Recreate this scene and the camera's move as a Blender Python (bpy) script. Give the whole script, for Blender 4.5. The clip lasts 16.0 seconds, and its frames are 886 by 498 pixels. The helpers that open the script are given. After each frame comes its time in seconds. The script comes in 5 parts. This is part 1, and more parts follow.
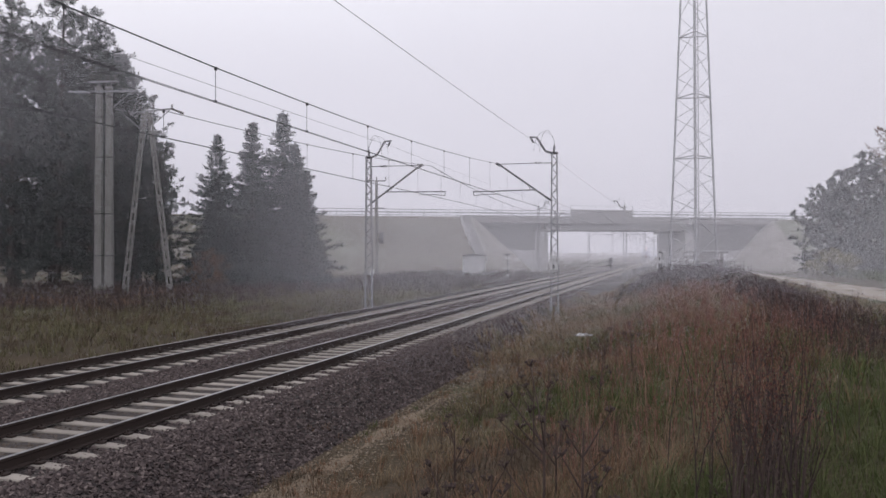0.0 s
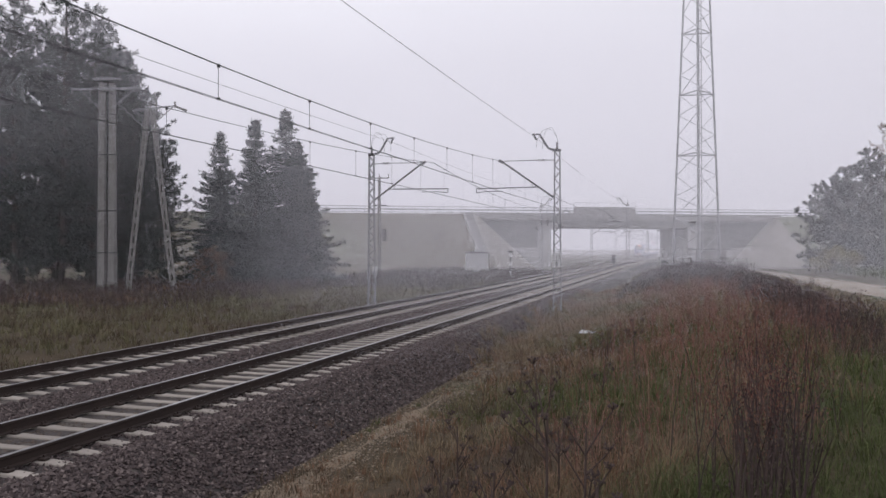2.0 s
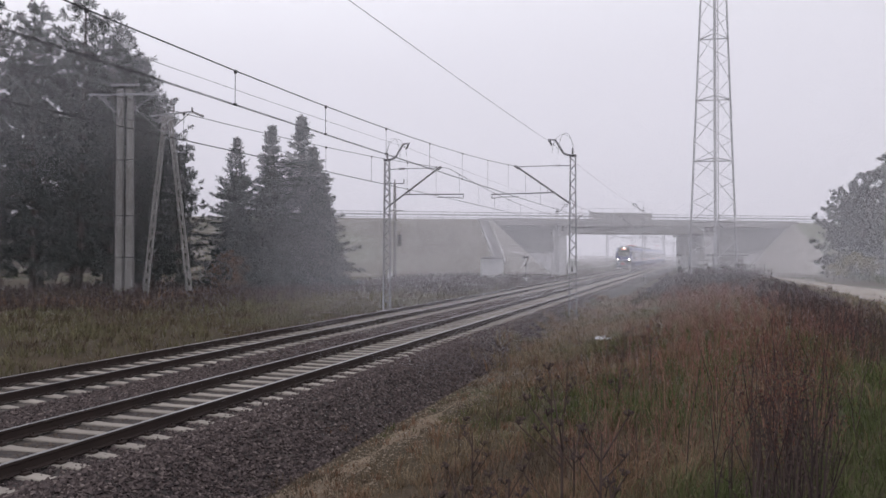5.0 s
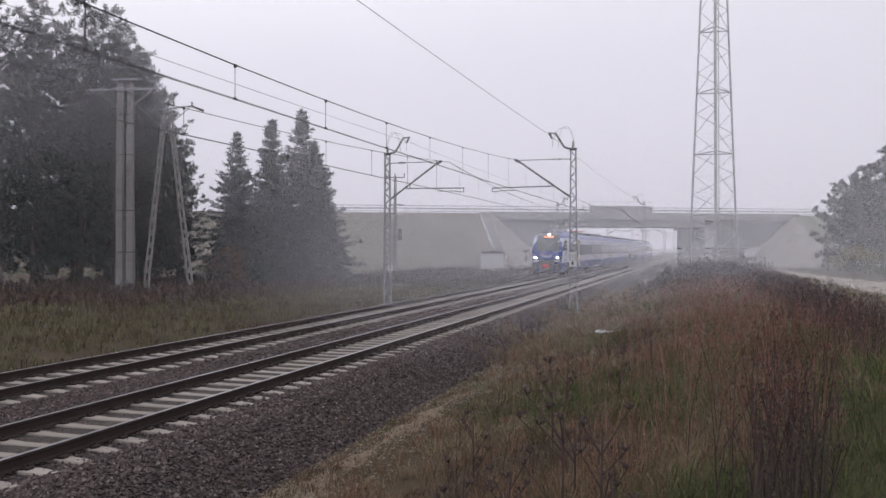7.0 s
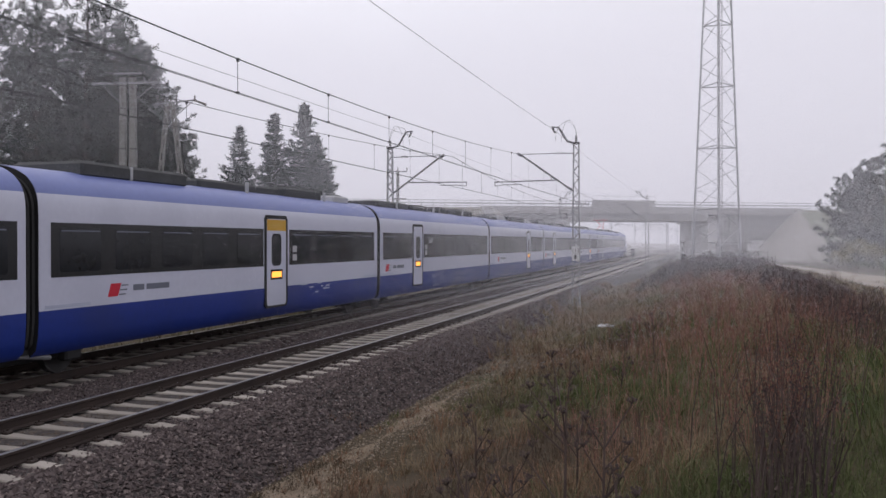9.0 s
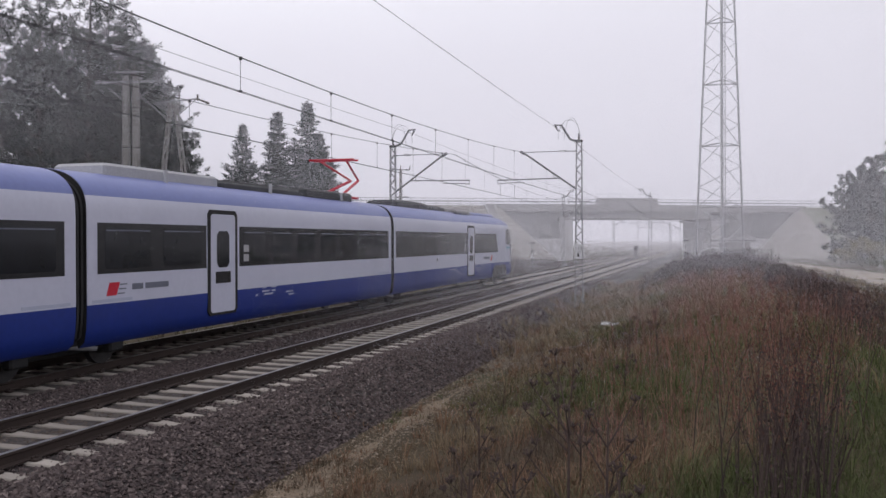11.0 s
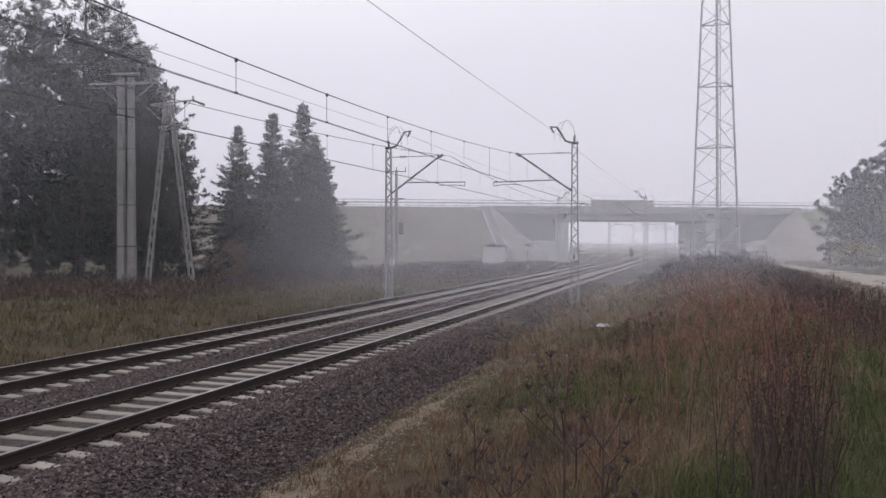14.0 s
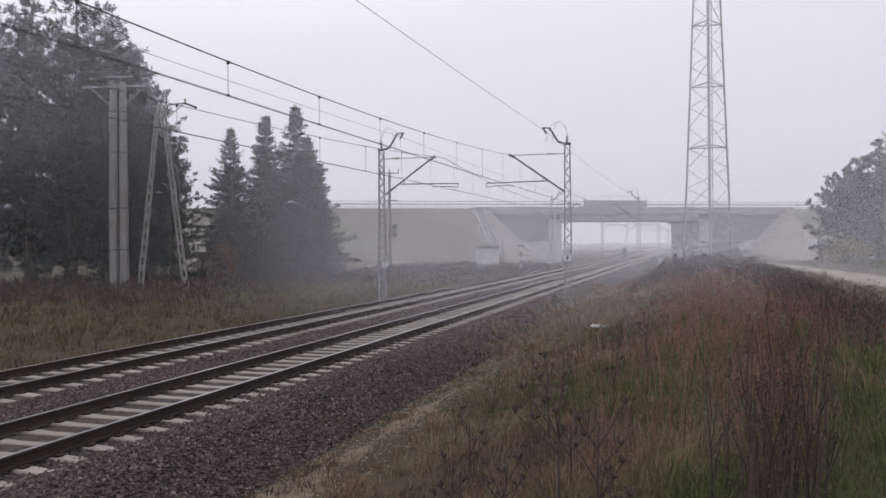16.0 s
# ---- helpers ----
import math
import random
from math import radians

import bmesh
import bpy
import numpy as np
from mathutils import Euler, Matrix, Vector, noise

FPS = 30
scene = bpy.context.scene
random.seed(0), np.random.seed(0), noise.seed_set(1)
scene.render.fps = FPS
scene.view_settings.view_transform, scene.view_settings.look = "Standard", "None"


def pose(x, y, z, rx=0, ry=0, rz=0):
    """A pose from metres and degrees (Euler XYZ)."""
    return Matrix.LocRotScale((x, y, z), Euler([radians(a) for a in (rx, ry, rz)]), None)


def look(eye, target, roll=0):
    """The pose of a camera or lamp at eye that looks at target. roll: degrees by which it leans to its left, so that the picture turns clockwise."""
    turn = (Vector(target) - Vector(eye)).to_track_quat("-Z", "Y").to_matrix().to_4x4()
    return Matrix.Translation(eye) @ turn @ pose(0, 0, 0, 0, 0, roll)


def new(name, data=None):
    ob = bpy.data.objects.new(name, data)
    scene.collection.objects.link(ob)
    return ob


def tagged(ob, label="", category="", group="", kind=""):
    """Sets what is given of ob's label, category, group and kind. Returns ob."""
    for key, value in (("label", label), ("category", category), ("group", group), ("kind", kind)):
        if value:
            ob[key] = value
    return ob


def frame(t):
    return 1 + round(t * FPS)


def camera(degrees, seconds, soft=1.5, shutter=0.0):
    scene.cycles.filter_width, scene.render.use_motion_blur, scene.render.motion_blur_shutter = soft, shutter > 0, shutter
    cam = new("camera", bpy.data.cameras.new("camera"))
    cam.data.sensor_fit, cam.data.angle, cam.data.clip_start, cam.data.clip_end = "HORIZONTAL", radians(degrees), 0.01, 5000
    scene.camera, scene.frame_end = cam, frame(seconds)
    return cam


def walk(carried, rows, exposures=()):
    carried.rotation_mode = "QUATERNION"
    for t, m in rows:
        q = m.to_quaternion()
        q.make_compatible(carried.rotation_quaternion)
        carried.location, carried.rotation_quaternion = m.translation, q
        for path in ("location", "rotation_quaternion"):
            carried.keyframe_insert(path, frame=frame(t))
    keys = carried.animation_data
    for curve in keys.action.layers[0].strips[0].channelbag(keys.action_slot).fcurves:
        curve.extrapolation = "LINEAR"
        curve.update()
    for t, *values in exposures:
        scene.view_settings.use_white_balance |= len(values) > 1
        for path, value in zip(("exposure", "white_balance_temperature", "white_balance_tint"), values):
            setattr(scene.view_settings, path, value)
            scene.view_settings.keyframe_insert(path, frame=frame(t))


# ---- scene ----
# the camera: held by hand on one spot, it sways a little
EYE = (0.0, 0.0, 2.5)
cam = camera(54.27, 16.0, soft=1.5)
SWAY = [
    (0, 90.187, 0.000, 15.385),
    (0.5, 90.074, -0.003, 15.439),
    (1, 89.955, -0.103, 15.436),
    (1.5, 90.010, -0.003, 15.446),
    (2, 89.998, -0.000, 15.571),
    (2.5, 90.197, -0.180, 15.773),
    (3, 90.353, -0.291, 16.050),
    (3.5, 90.421, -0.122, 16.265),
    (4, 90.413, -0.084, 16.413),
    (6.5, 90.090, -0.141, 16.694),
    (7, 89.950, 0.014, 16.616),
    (7.5, 89.911, -0.009, 16.627),
    (8, 89.822, 0.057, 16.632),
    (8.5, 89.655, 0.064, 16.685),
    (9, 89.560, -0.007, 16.795),
    (11.5, 89.433, 0.059, 17.040),
    (12, 89.525, -0.172, 17.083),
    (12.5, 89.510, -0.215, 17.053),
    (13, 89.555, -0.148, 17.004),
    (13.5, 89.554, 0.086, 16.823),
    (14, 89.555, 0.057, 16.703),
    (14.5, 89.426, 0.065, 16.475),
    (15, 89.422, 0.063, 16.247),
    (15.5, 89.539, 0.303, 16.214),
    (16, 89.649, 0.429, 16.267),
]
walk(cam, [(t, pose(*EYE, rx, ry, rz)) for t, rx, ry, rz in SWAY], exposures=[(0, 0.03), (8, 0.07), (16, 0.09)])

# ---- light: a bright overcast sky, fog in the distance ----
SUN_EL, SUN_AZ = radians(35), radians(-60)
world = bpy.data.worlds.new("foggy_sky")
scene.world = world
world.use_nodes = True
wn, wl = world.node_tree.nodes, world.node_tree.links
sky = wn.new("ShaderNodeTexSky")
sky.sky_type, sky.sun_disc, sky.sun_elevation, sky.sun_rotation = "NISHITA", False, SUN_EL, SUN_AZ
sky.dust_density = 4.0
bg_sky, bg_fog, add = wn["Background"], wn.new("ShaderNodeBackground"), wn.new("ShaderNodeAddShader")
wl.new(sky.outputs[0], bg_sky.inputs[0])
bg_sky.inputs[1].default_value = 0.003
coord, sep, ramp = wn.new("ShaderNodeTexCoord"), wn.new("ShaderNodeSeparateXYZ"), wn.new("ShaderNodeValToRGB")
wl.new(coord.outputs["Generated"], sep.inputs[0])
wl.new(sep.outputs[2], ramp.inputs[0])
cr = ramp.color_ramp
cr.elements[0].position, cr.elements[0].color = 0.0, (0.465, 0.459, 0.52, 1)
cr.elements[1].position, cr.elements[1].color = 0.30, (0.855, 0.845, 0.92, 1)
e = cr.elements.new(0.12)
e.color = (0.685, 0.678, 0.75, 1)
side, veil = wn.new("ShaderNodeMapRange"), wn.new("ShaderNodeMix")
side.inputs[1].default_value, side.inputs[2].default_value, side.inputs[3].default_value, side.inputs[4].default_value = -0.35, 0.30, 1.02, 0.78
wl.new(sep.outputs[0], side.inputs[0])
veil.data_type, veil.blend_type = "RGBA", "MULTIPLY"
veil.inputs[0].default_value = 1.0
wl.new(ramp.outputs[0], veil.inputs[6])
wl.new(side.outputs[0], veil.inputs[7])
wl.new(veil.outputs[2], bg_fog.inputs[0])
bg_fog.inputs[1].default_value = 1.10
wl.new(bg_sky.outputs[0], add.inputs[0])
wl.new(bg_fog.outputs[0], add.inputs[1])
wl.new(add.outputs[0], wn["World Output"].inputs[0])
sun = new("sun", bpy.data.lights.new("sun", "SUN"))
sun.data.energy, sun.data.angle, sun.data.color = 0.5, radians(40), (1.0, 0.97, 0.93)
sun.matrix_world = look((-30, -30, 40), (0, 20, 0))

# ---- materials ----
def material(name, a, b=None, rough=0.8, metal=0.0, scale=4.0, fine=40.0, bump=0.2, dist=0.01, spec=0.3, stretch=(1, 1, 1), vary=0.0, c=None):
    """Two colours mixed by coarse and fine noise, with a fine relief. vary: from object to object; c: sparse stains."""
    m = bpy.data.materials.new(name)
    m.use_nodes = True
    n, l = m.node_tree.nodes, m.node_tree.links
    bs = n["Principled BSDF"]
    b = b or tuple(v * 0.75 for v in a)
    tc, mp = n.new("ShaderNodeTexCoord"), n.new("ShaderNodeMapping")
    mp.inputs["Scale"].default_value = stretch
    l.new(tc.outputs["Object"], mp.inputs[0])
    big, small = n.new("ShaderNodeTexNoise"), n.new("ShaderNodeTexNoise")
    big.inputs["Scale"].default_value, small.inputs["Scale"].default_value = scale, fine
    big.inputs["Detail"].default_value, small.inputs["Detail"].default_value = 5, 3
    l.new(mp.outputs[0], big.inputs[0])
    l.new(mp.outputs[0], small.inputs[0])
    mixf = n.new("ShaderNodeMath")
    mixf.operation = "MULTIPLY_ADD"
    mixf.inputs[1].default_value, mixf.inputs[2].default_value = 0.55, 0.0
    l.new(small.outputs[0], mixf.inputs[0])
    addf = n.new("ShaderNodeMath")
    addf.operation = "MULTIPLY_ADD"
    addf.inputs[1].default_value = 0.55
    l.new(big.outputs[0], addf.inputs[0])
    l.new(mixf.outputs[0], addf.inputs[2])
    rmp = n.new("ShaderNodeMapRange")
    rmp.inputs[1].default_value, rmp.inputs[2].default_value = 0.38, 0.72
    l.new(addf.outputs[0], rmp.inputs[0])
    mix = n.new("ShaderNodeMix")
    mix.data_type = "RGBA"
    mix.inputs[6].default_value, mix.inputs[7].default_value = (*a, 1), (*b, 1)
    l.new(rmp.outputs[0], mix.inputs[0])
    out = mix.outputs[2]
    if c:
        st, sr, mx = n.new("ShaderNodeTexNoise"), n.new("ShaderNodeMapRange"), n.new("ShaderNodeMix")
        st.inputs["Scale"].default_value, st.inputs["Detail"].default_value = scale * 0.37, 6
        sr.inputs[1].default_value, sr.inputs[2].default_value = 0.52, 0.66
        mx.data_type = "RGBA"
        mx.inputs[7].default_value = (*c, 1)
        l.new(mp.outputs[0], st.inputs[0])
        l.new(st.outputs[0], sr.inputs[0])
        l.new(sr.outputs[0], mx.inputs[0])
        l.new(out, mx.inputs[6])
        out = mx.outputs[2]
    if vary:
        oi, vr, hs = n.new("ShaderNodeObjectInfo"), n.new("ShaderNodeMapRange"), n.new("ShaderNodeHueSaturation")
        vr.inputs[3].default_value, vr.inputs[4].default_value = 1 - vary, 1 + vary
        l.new(oi.outputs["Random"], vr.inputs[0])
        l.new(vr.outputs[0], hs.inputs["Value"])
        l.new(out, hs.inputs["Color"])
        out = hs.outputs[0]
    l.new(out, bs.inputs["Base Color"])
    bs.inputs["Roughness"].default_value, bs.inputs["Metallic"].default_value = rough, metal
    bs.inputs["Specular IOR Level"].default_value = spec
    if bump:
        bp = n.new("ShaderNodeBump")
        bp.inputs["Strength"].default_value, bp.inputs["Distance"].default_value = bump, dist
        l.new(addf.outputs[0], bp.inputs["Height"])
        l.new(bp.outputs[0], bs.inputs["Normal"])
    return m


def island_material(name, cols, rough=0.85, spec=0.2):
    """Small pieces of one mesh, each with a colour of its own."""
    m = bpy.data.materials.new(name)
    m.use_nodes = True
    n, l = m.node_tree.nodes, m.node_tree.links
    bs, geo, rp = n["Principled BSDF"], n.new("ShaderNodeNewGeometry"), n.new("ShaderNodeValToRGB")
    l.new(geo.outputs["Random Per Island"], rp.inputs[0])
    els = rp.color_ramp.elements
    while len(els) < len(cols):
        els.new(0.5)
    for i, col in enumerate(cols):
        els[i].position, els[i].color = i / max(1, len(cols) - 1), (*col, 1)
    l.new(rp.outputs[0], bs.inputs["Base Color"])
    bs.inputs["Roughness"].default_value, bs.inputs["Specular IOR Level"].default_value = rough, spec
    return m


def glowing(name, col, strength):
    m = bpy.data.materials.new(name)
    m.use_nodes = True
    bs = m.node_tree.nodes["Principled BSDF"]
    bs.inputs["Base Color"].default_value = (*col, 1)
    bs.inputs["Emission Color"].default_value, bs.inputs["Emission Strength"].default_value = (*col, 1), strength
    return m


STEEL = material("galvanised_steel", (0.30, 0.30, 0.32), (0.20, 0.20, 0.21), rough=0.55, metal=0.3, scale=3, fine=60, bump=0.05)
DARKSTEEL = material("dark_steel", (0.06, 0.058, 0.06), (0.035, 0.033, 0.033), rough=0.6, metal=0.4, scale=5, fine=80, bump=0.05)
TOWERSTEEL = material("pale_galvanised_steel", (0.42, 0.42, 0.45), (0.33, 0.33, 0.35), rough=0.55, metal=0.2, scale=3, fine=60, bump=0.05)
MIDSTEEL = material("painted_bracket_steel", (0.13, 0.13, 0.14), (0.09, 0.09, 0.095), rough=0.6, metal=0.3, scale=5, fine=80, bump=0.05)
WIRE = material("copper_wire", (0.05, 0.05, 0.055), (0.035, 0.035, 0.037), rough=0.6, metal=0.3, bump=0)
RAILSIDE = material("rusty_rail", (0.060, 0.042, 0.036), (0.035, 0.026, 0.024), rough=0.75, metal=0.2, scale=2, fine=50, bump=0.15)
RAILTOP = material("worn_rail_top", (0.42, 0.41, 0.42), (0.30, 0.29, 0.29), rough=0.3, metal=0.9, scale=2, fine=60, bump=0.02)
SLEEPER = material("pale_sleeper_concrete", (0.37, 0.335, 0.30), (0.28, 0.25, 0.225), rough=0.9, scale=3, fine=70, bump=0.2, vary=0.15, c=(0.30, 0.27, 0.24))
CONCRETE = material("weathered_concrete", (0.36, 0.35, 0.35), (0.27, 0.26, 0.255), rough=0.9, scale=0.8, fine=25, bump=0.15, c=(0.22, 0.21, 0.20))
POLECON = material("pole_concrete", (0.24, 0.23, 0.225), (0.17, 0.165, 0.16), rough=0.9, scale=1.5, fine=40, bump=0.2, c=(0.17, 0.16, 0.15))
BRIDGECON = material("bridge_concrete", (0.34, 0.33, 0.335), (0.28, 0.27, 0.275), rough=0.9, scale=0.3, fine=6, bump=0.1)
PIERCON = material("pale_pier_concrete", (0.46, 0.45, 0.455), (0.38, 0.37, 0.375), rough=0.9, scale=0.3, fine=6, bump=0.1)
# bridge concrete with the shade below the deck put into its colour
SHADED_WALL = material("underdeck_shade_concrete", (0.20, 0.195, 0.195), (0.155, 0.15, 0.15), rough=0.9, scale=0.3, fine=6, bump=0.1)
WHITEPAINT = material("white_sheet_metal", (0.62, 0.62, 0.64), (0.52, 0.52, 0.53), rough=0.5, scale=1, fine=20, bump=0.03)
BALLAST = material("ballast_bed", (0.082, 0.070, 0.068), (0.038, 0.033, 0.033), rough=0.95, scale=9, fine=32, bump=1.0, dist=0.05, c=(0.11, 0.095, 0.085))
SOIL = material("grassy_soil", (0.045, 0.037, 0.022), (0.070, 0.048, 0.029), rough=1.0, scale=0.35, fine=9, bump=0.9, dist=0.06, c=(0.050, 0.068, 0.024))
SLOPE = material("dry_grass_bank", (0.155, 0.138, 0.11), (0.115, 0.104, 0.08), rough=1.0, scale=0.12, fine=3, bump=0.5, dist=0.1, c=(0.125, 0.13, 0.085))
PAVING = material("slope_paving", (0.24, 0.225, 0.205), (0.20, 0.185, 0.17), rough=0.95, scale=0.4, fine=5, bump=0.3, dist=0.05)
SAND = material("sandy_track", (0.33, 0.285, 0.235), (0.25, 0.21, 0.17), rough=1.0, scale=0.4, fine=12, bump=0.3, dist=0.03)
GRAVEL = material("pale_gravel", (0.23, 0.175, 0.125), (0.12, 0.092, 0.066), rough=1.0, scale=3, fine=45, bump=0.8, dist=0.03)
BARK = material("bark", (0.075, 0.058, 0.05), (0.04, 0.033, 0.03), rough=1.0, scale=4, fine=30, bump=0.6, dist=0.03)
PINE = island_material("pine_needles", [(0.014, 0.020, 0.018), (0.023, 0.030, 0.026), (0.031, 0.038, 0.032)], 0.7)
SPRUCE = island_material("spruce_needles", [(0.016, 0.024, 0.025), (0.026, 0.037, 0.035), (0.035, 0.046, 0.043)], 0.7)
BIRCH = island_material("autumn_leaves", [(0.13, 0.07, 0.04), (0.20, 0.11, 0.06), (0.16, 0.10, 0.07)])


# ---- mesh tools ----
class Geo:
    """Gathers vertices and faces of one mesh."""

    def __init__(self):
        self.v, self.f = [], []

    def add(self, vs, fs):
        k = len(self.v)
        self.v.extend([tuple(p) for p in vs])
        self.f.extend([tuple(i + k for i in f) for f in fs])
        return self

    def box(self, x0, y0, z0, x1, y1, z1, bevel=0.0):
        if bevel:
            b = bevel
            vs = []
            for z, d in ((z0, b), (z0 + b, 0), (z1 - b, 0), (z1, b)):
                vs += [(x0 + d, y0 + b + d, z), (x0 + b + d, y0 + d, z), (x1 - b - d, y0 + d, z), (x1 - d, y0 + b + d, z),
                       (x1 - d, y1 - b - d, z), (x1 - b - d, y1 - d, z), (x0 + b + d, y1 - d, z), (x0 + d, y1 - b - d, z)]
            fs = [tuple(range(7, -1, -1)), tuple(range(24, 32))]
            for r in range(3):
                fs += [(r * 8 + i, r * 8 + (i + 1) % 8, r * 8 + 8 + (i + 1) % 8, r * 8 + 8 + i) for i in range(8)]
            return self.add(vs, fs)
        vs = [(x, y, z) for z in (z0, z1) for y in (y0, y1) for x in (x0, x1)]
        return self.add(vs, [(0, 2, 3, 1), (4, 5, 7, 6), (0, 1, 5, 4), (2, 6, 7, 3), (0, 4, 6, 2), (1, 3, 7, 5)])

    def rod(self, p, q, r, r2=None, n=6, caps=True):
        p, q = Vector(p), Vector(q)
        r2 = r if r2 is None else r2
        d = (q - p).normalized()
        a = d.orthogonal().normalized()
        b = d.cross(a)
        vs = []
        for o, rr in ((p, r), (q, r2)):
            vs += [o + (a * math.cos(2 * math.pi * i / n) + b * math.sin(2 * math.pi * i / n)) * rr for i in range(n)]
        fs = [(i, (i + 1) % n, n + (i + 1) % n, n + i) for i in range(n)]
        if caps:
            fs += [tuple(range(n - 1, -1, -1)), tuple(range(n, 2 * n))]
        return self.add(vs, fs)

    def bar(self, p, q, w, h, up=(0, 0, 1)):
        """A square bar from p to q, w wide and h high."""
        p, q = Vector(p), Vector(q)
        d = (q - p).normalized()
        u = Vector(up)
        if abs(d.dot(u)) > 0.95:
            u = Vector((0, 1, 0))
        a = d.cross(u).normalized()
        b = a.cross(d)
        vs = [o + a * sx * w / 2 + b * sz * h / 2 for o in (p, q) for sx, sz in ((-1, -1), (1, -1), (1, 1), (-1, 1))]
        return self.add(vs, [(3, 2, 1, 0), (4, 5, 6, 7), (0, 1, 5, 4), (1, 2, 6, 5), (2, 3, 7, 6), (3, 0, 4, 7)])

    def tube(self, pts, r, n=5):
        """One swept tube through all the points."""
        pts = [Vector(p) for p in pts]
        vs, m = [], len(pts)
        a = None
        for k, p in enumerate(pts):
            d = (pts[min(k + 1, m - 1)] - pts[max(k - 1, 0)]).normalized()
            a = d.orthogonal() if a is None else a - d * a.dot(d)
            a.normalize()
            b = d.cross(a)
            vs += [p + (a * math.cos(2 * math.pi * i / n) + b * math.sin(2 * math.pi * i / n)) * r for i in range(n)]
        fs = [(k * n + i, k * n + (i + 1) % n, (k + 1) * n + (i + 1) % n, (k + 1) * n + i) for k in range(m - 1) for i in range(n)]
        return self.add(vs, fs + [tuple(range(n - 1, -1, -1)), tuple(range((m - 1) * n, m * n))])

    def prism(self, prof, y0, y1, axis="y"):
        """A closed outline (x, z) drawn along y."""
        n = len(prof)
        vs = [(x, y, z) for y in (y0, y1) for x, z in prof]
        fs = [(i, (i + 1) % n, n + (i + 1) % n, n + i) for i in range(n)]
        return self.add(vs, fs + [tuple(range(n - 1, -1, -1)), tuple(range(n, 2 * n))])

    def mesh(self, name, smooth=False):
        me = bpy.data.meshes.new(name)
        me.from_pydata(self.v, [], self.f)
        if smooth:
            me.shade_smooth()
        me.update()
        return me


def part(name, geo, mat, parent=None, label="", smooth=False, at=None):
    me = geo if isinstance(geo, bpy.types.Mesh) else geo.mesh(name, smooth)
    if not me.materials:
        me.materials.append(mat)
    ob = new(name, me)
    if parent is not None:
        ob.parent = parent
    if at is not None:
        ob.matrix_basis = at
    if label:
        ob["label"] = label
    return ob


def thing(name, label, category, group="", kind="", at=None):
    ob = new(name)
    if at is not None:
        ob.matrix_basis = at
    return tagged(ob, label, category, group, kind)


def smooth01(a):
    a = np.clip(a, 0, 1)
    return a * a * (3 - 2 * a)

# ---- ground ----
TRACK_X = (-8.68, -12.68)


def ground_z(x, y):
    """Height of the ground; the rail tops lie at 0."""
    x, y = np.asarray(x, float), np.asarray(y, float)
    near = np.interp(x, [-400, -60, -30, -19, -16.2, -15.2, -6.4, -5.6, -4.2, -2.2, 0.0, 2.0, 5.0, 12, 30, 400],
                     [-0.5, -0.5, -0.6, -0.75, -0.95, -1.0, -1.0, -0.85, -0.72, -0.25, 0.45, 0.75, 0.55, 0.25, 0.25, 0.3])
    far = np.interp(x, [-400, -60, -30, -19, -16.2, -15.2, -6.4, -5.6, -4.2, -2.2, 0.0, 3.0, 7.0, 12, 30, 400],
                    [-0.5, -0.5, -0.6, -0.7, -0.9, -1.0, -1.0, -0.8, -0.4, 0.08, 0.48, 0.52, 0.28, 0.22, 0.3, 0.3])
    k = smooth01((y - 12) / 40)
    beyond = np.interp(x, [-400, -16, -15, -6.4, -5, 400], [-0.5, -0.8, -1.0, -1.0, -0.6, -0.1])
    k2 = smooth01((y - 90) / 40)
    z = (near * (1 - k) + far * k) * (1 - k2) + beyond * k2
    rough = 0.05 * np.sin(x * 1.7 + 0.6 * np.sin(y * 0.9)) * np.sin(y * 1.3 + np.cos(x * 0.7)) + 0.025 * np.sin(x * 4.1 + y * 1.9)
    off = smooth01((np.abs(x + 10.7) - 5.0) / 1.5)
    return z + rough * off * np.clip(1 - y / 200, 0.2, 1)


def build_ground():
    xs = np.unique(np.concatenate([[-3000, -1500, -700, -400, -250], np.arange(-160, -30, 5), np.arange(-30, -16, 0.7), np.arange(-16, 8, 0.3),
                                   np.arange(8, 40, 1.2), np.arange(40, 160, 6), [250, 400, 700, 1500, 3000]]))
    ys = np.unique(np.concatenate([[-3000, -800, -200, -60, -20], np.arange(-8, 3, 1.0), np.arange(3, 30, 0.3), np.arange(30, 70, 0.8), np.arange(70, 160, 3),
                                   np.arange(160, 500, 12), [700, 1000, 1800, 3000]]))
    gx, gy = np.meshgrid(xs, ys)
    gz = ground_z(gx, gy)
    nx, ny = len(xs), len(ys)
    v = np.stack([gx.ravel(), gy.ravel(), gz.ravel()], 1)
    i = np.arange(ny - 1)[:, None] * nx + np.arange(nx - 1)[None]
    f = np.stack([i, i + 1, i + nx + 1, i + nx], -1).reshape(-1, 4)
    g = Geo()
    g.v, g.f = v.tolist(), f.tolist()
    tagged(part("ground", g, SOIL, smooth=True), "rough meadow ground with brown autumn grass and weeds", "ground", kind="structure")


build_ground()

bed = Geo()
BED = [(-15.75, -1.0), (-14.75, -0.30), (-14.35, -0.215), (-13.60, -0.21), (-13.35, -0.206), (-12.0, -0.206), (-11.75, -0.21), (-9.60, -0.21),
       (-9.35, -0.206), (-8.0, -0.206), (-7.75, -0.21), (-7.15, -0.215), (-6.75, -0.30), (-5.65, -1.0)]
bed.prism(BED, -20, 420)
tagged(part("ballast_bed", bed, BALLAST), "grey crushed-stone ballast bed under two railway tracks", "ballast", kind="structure")


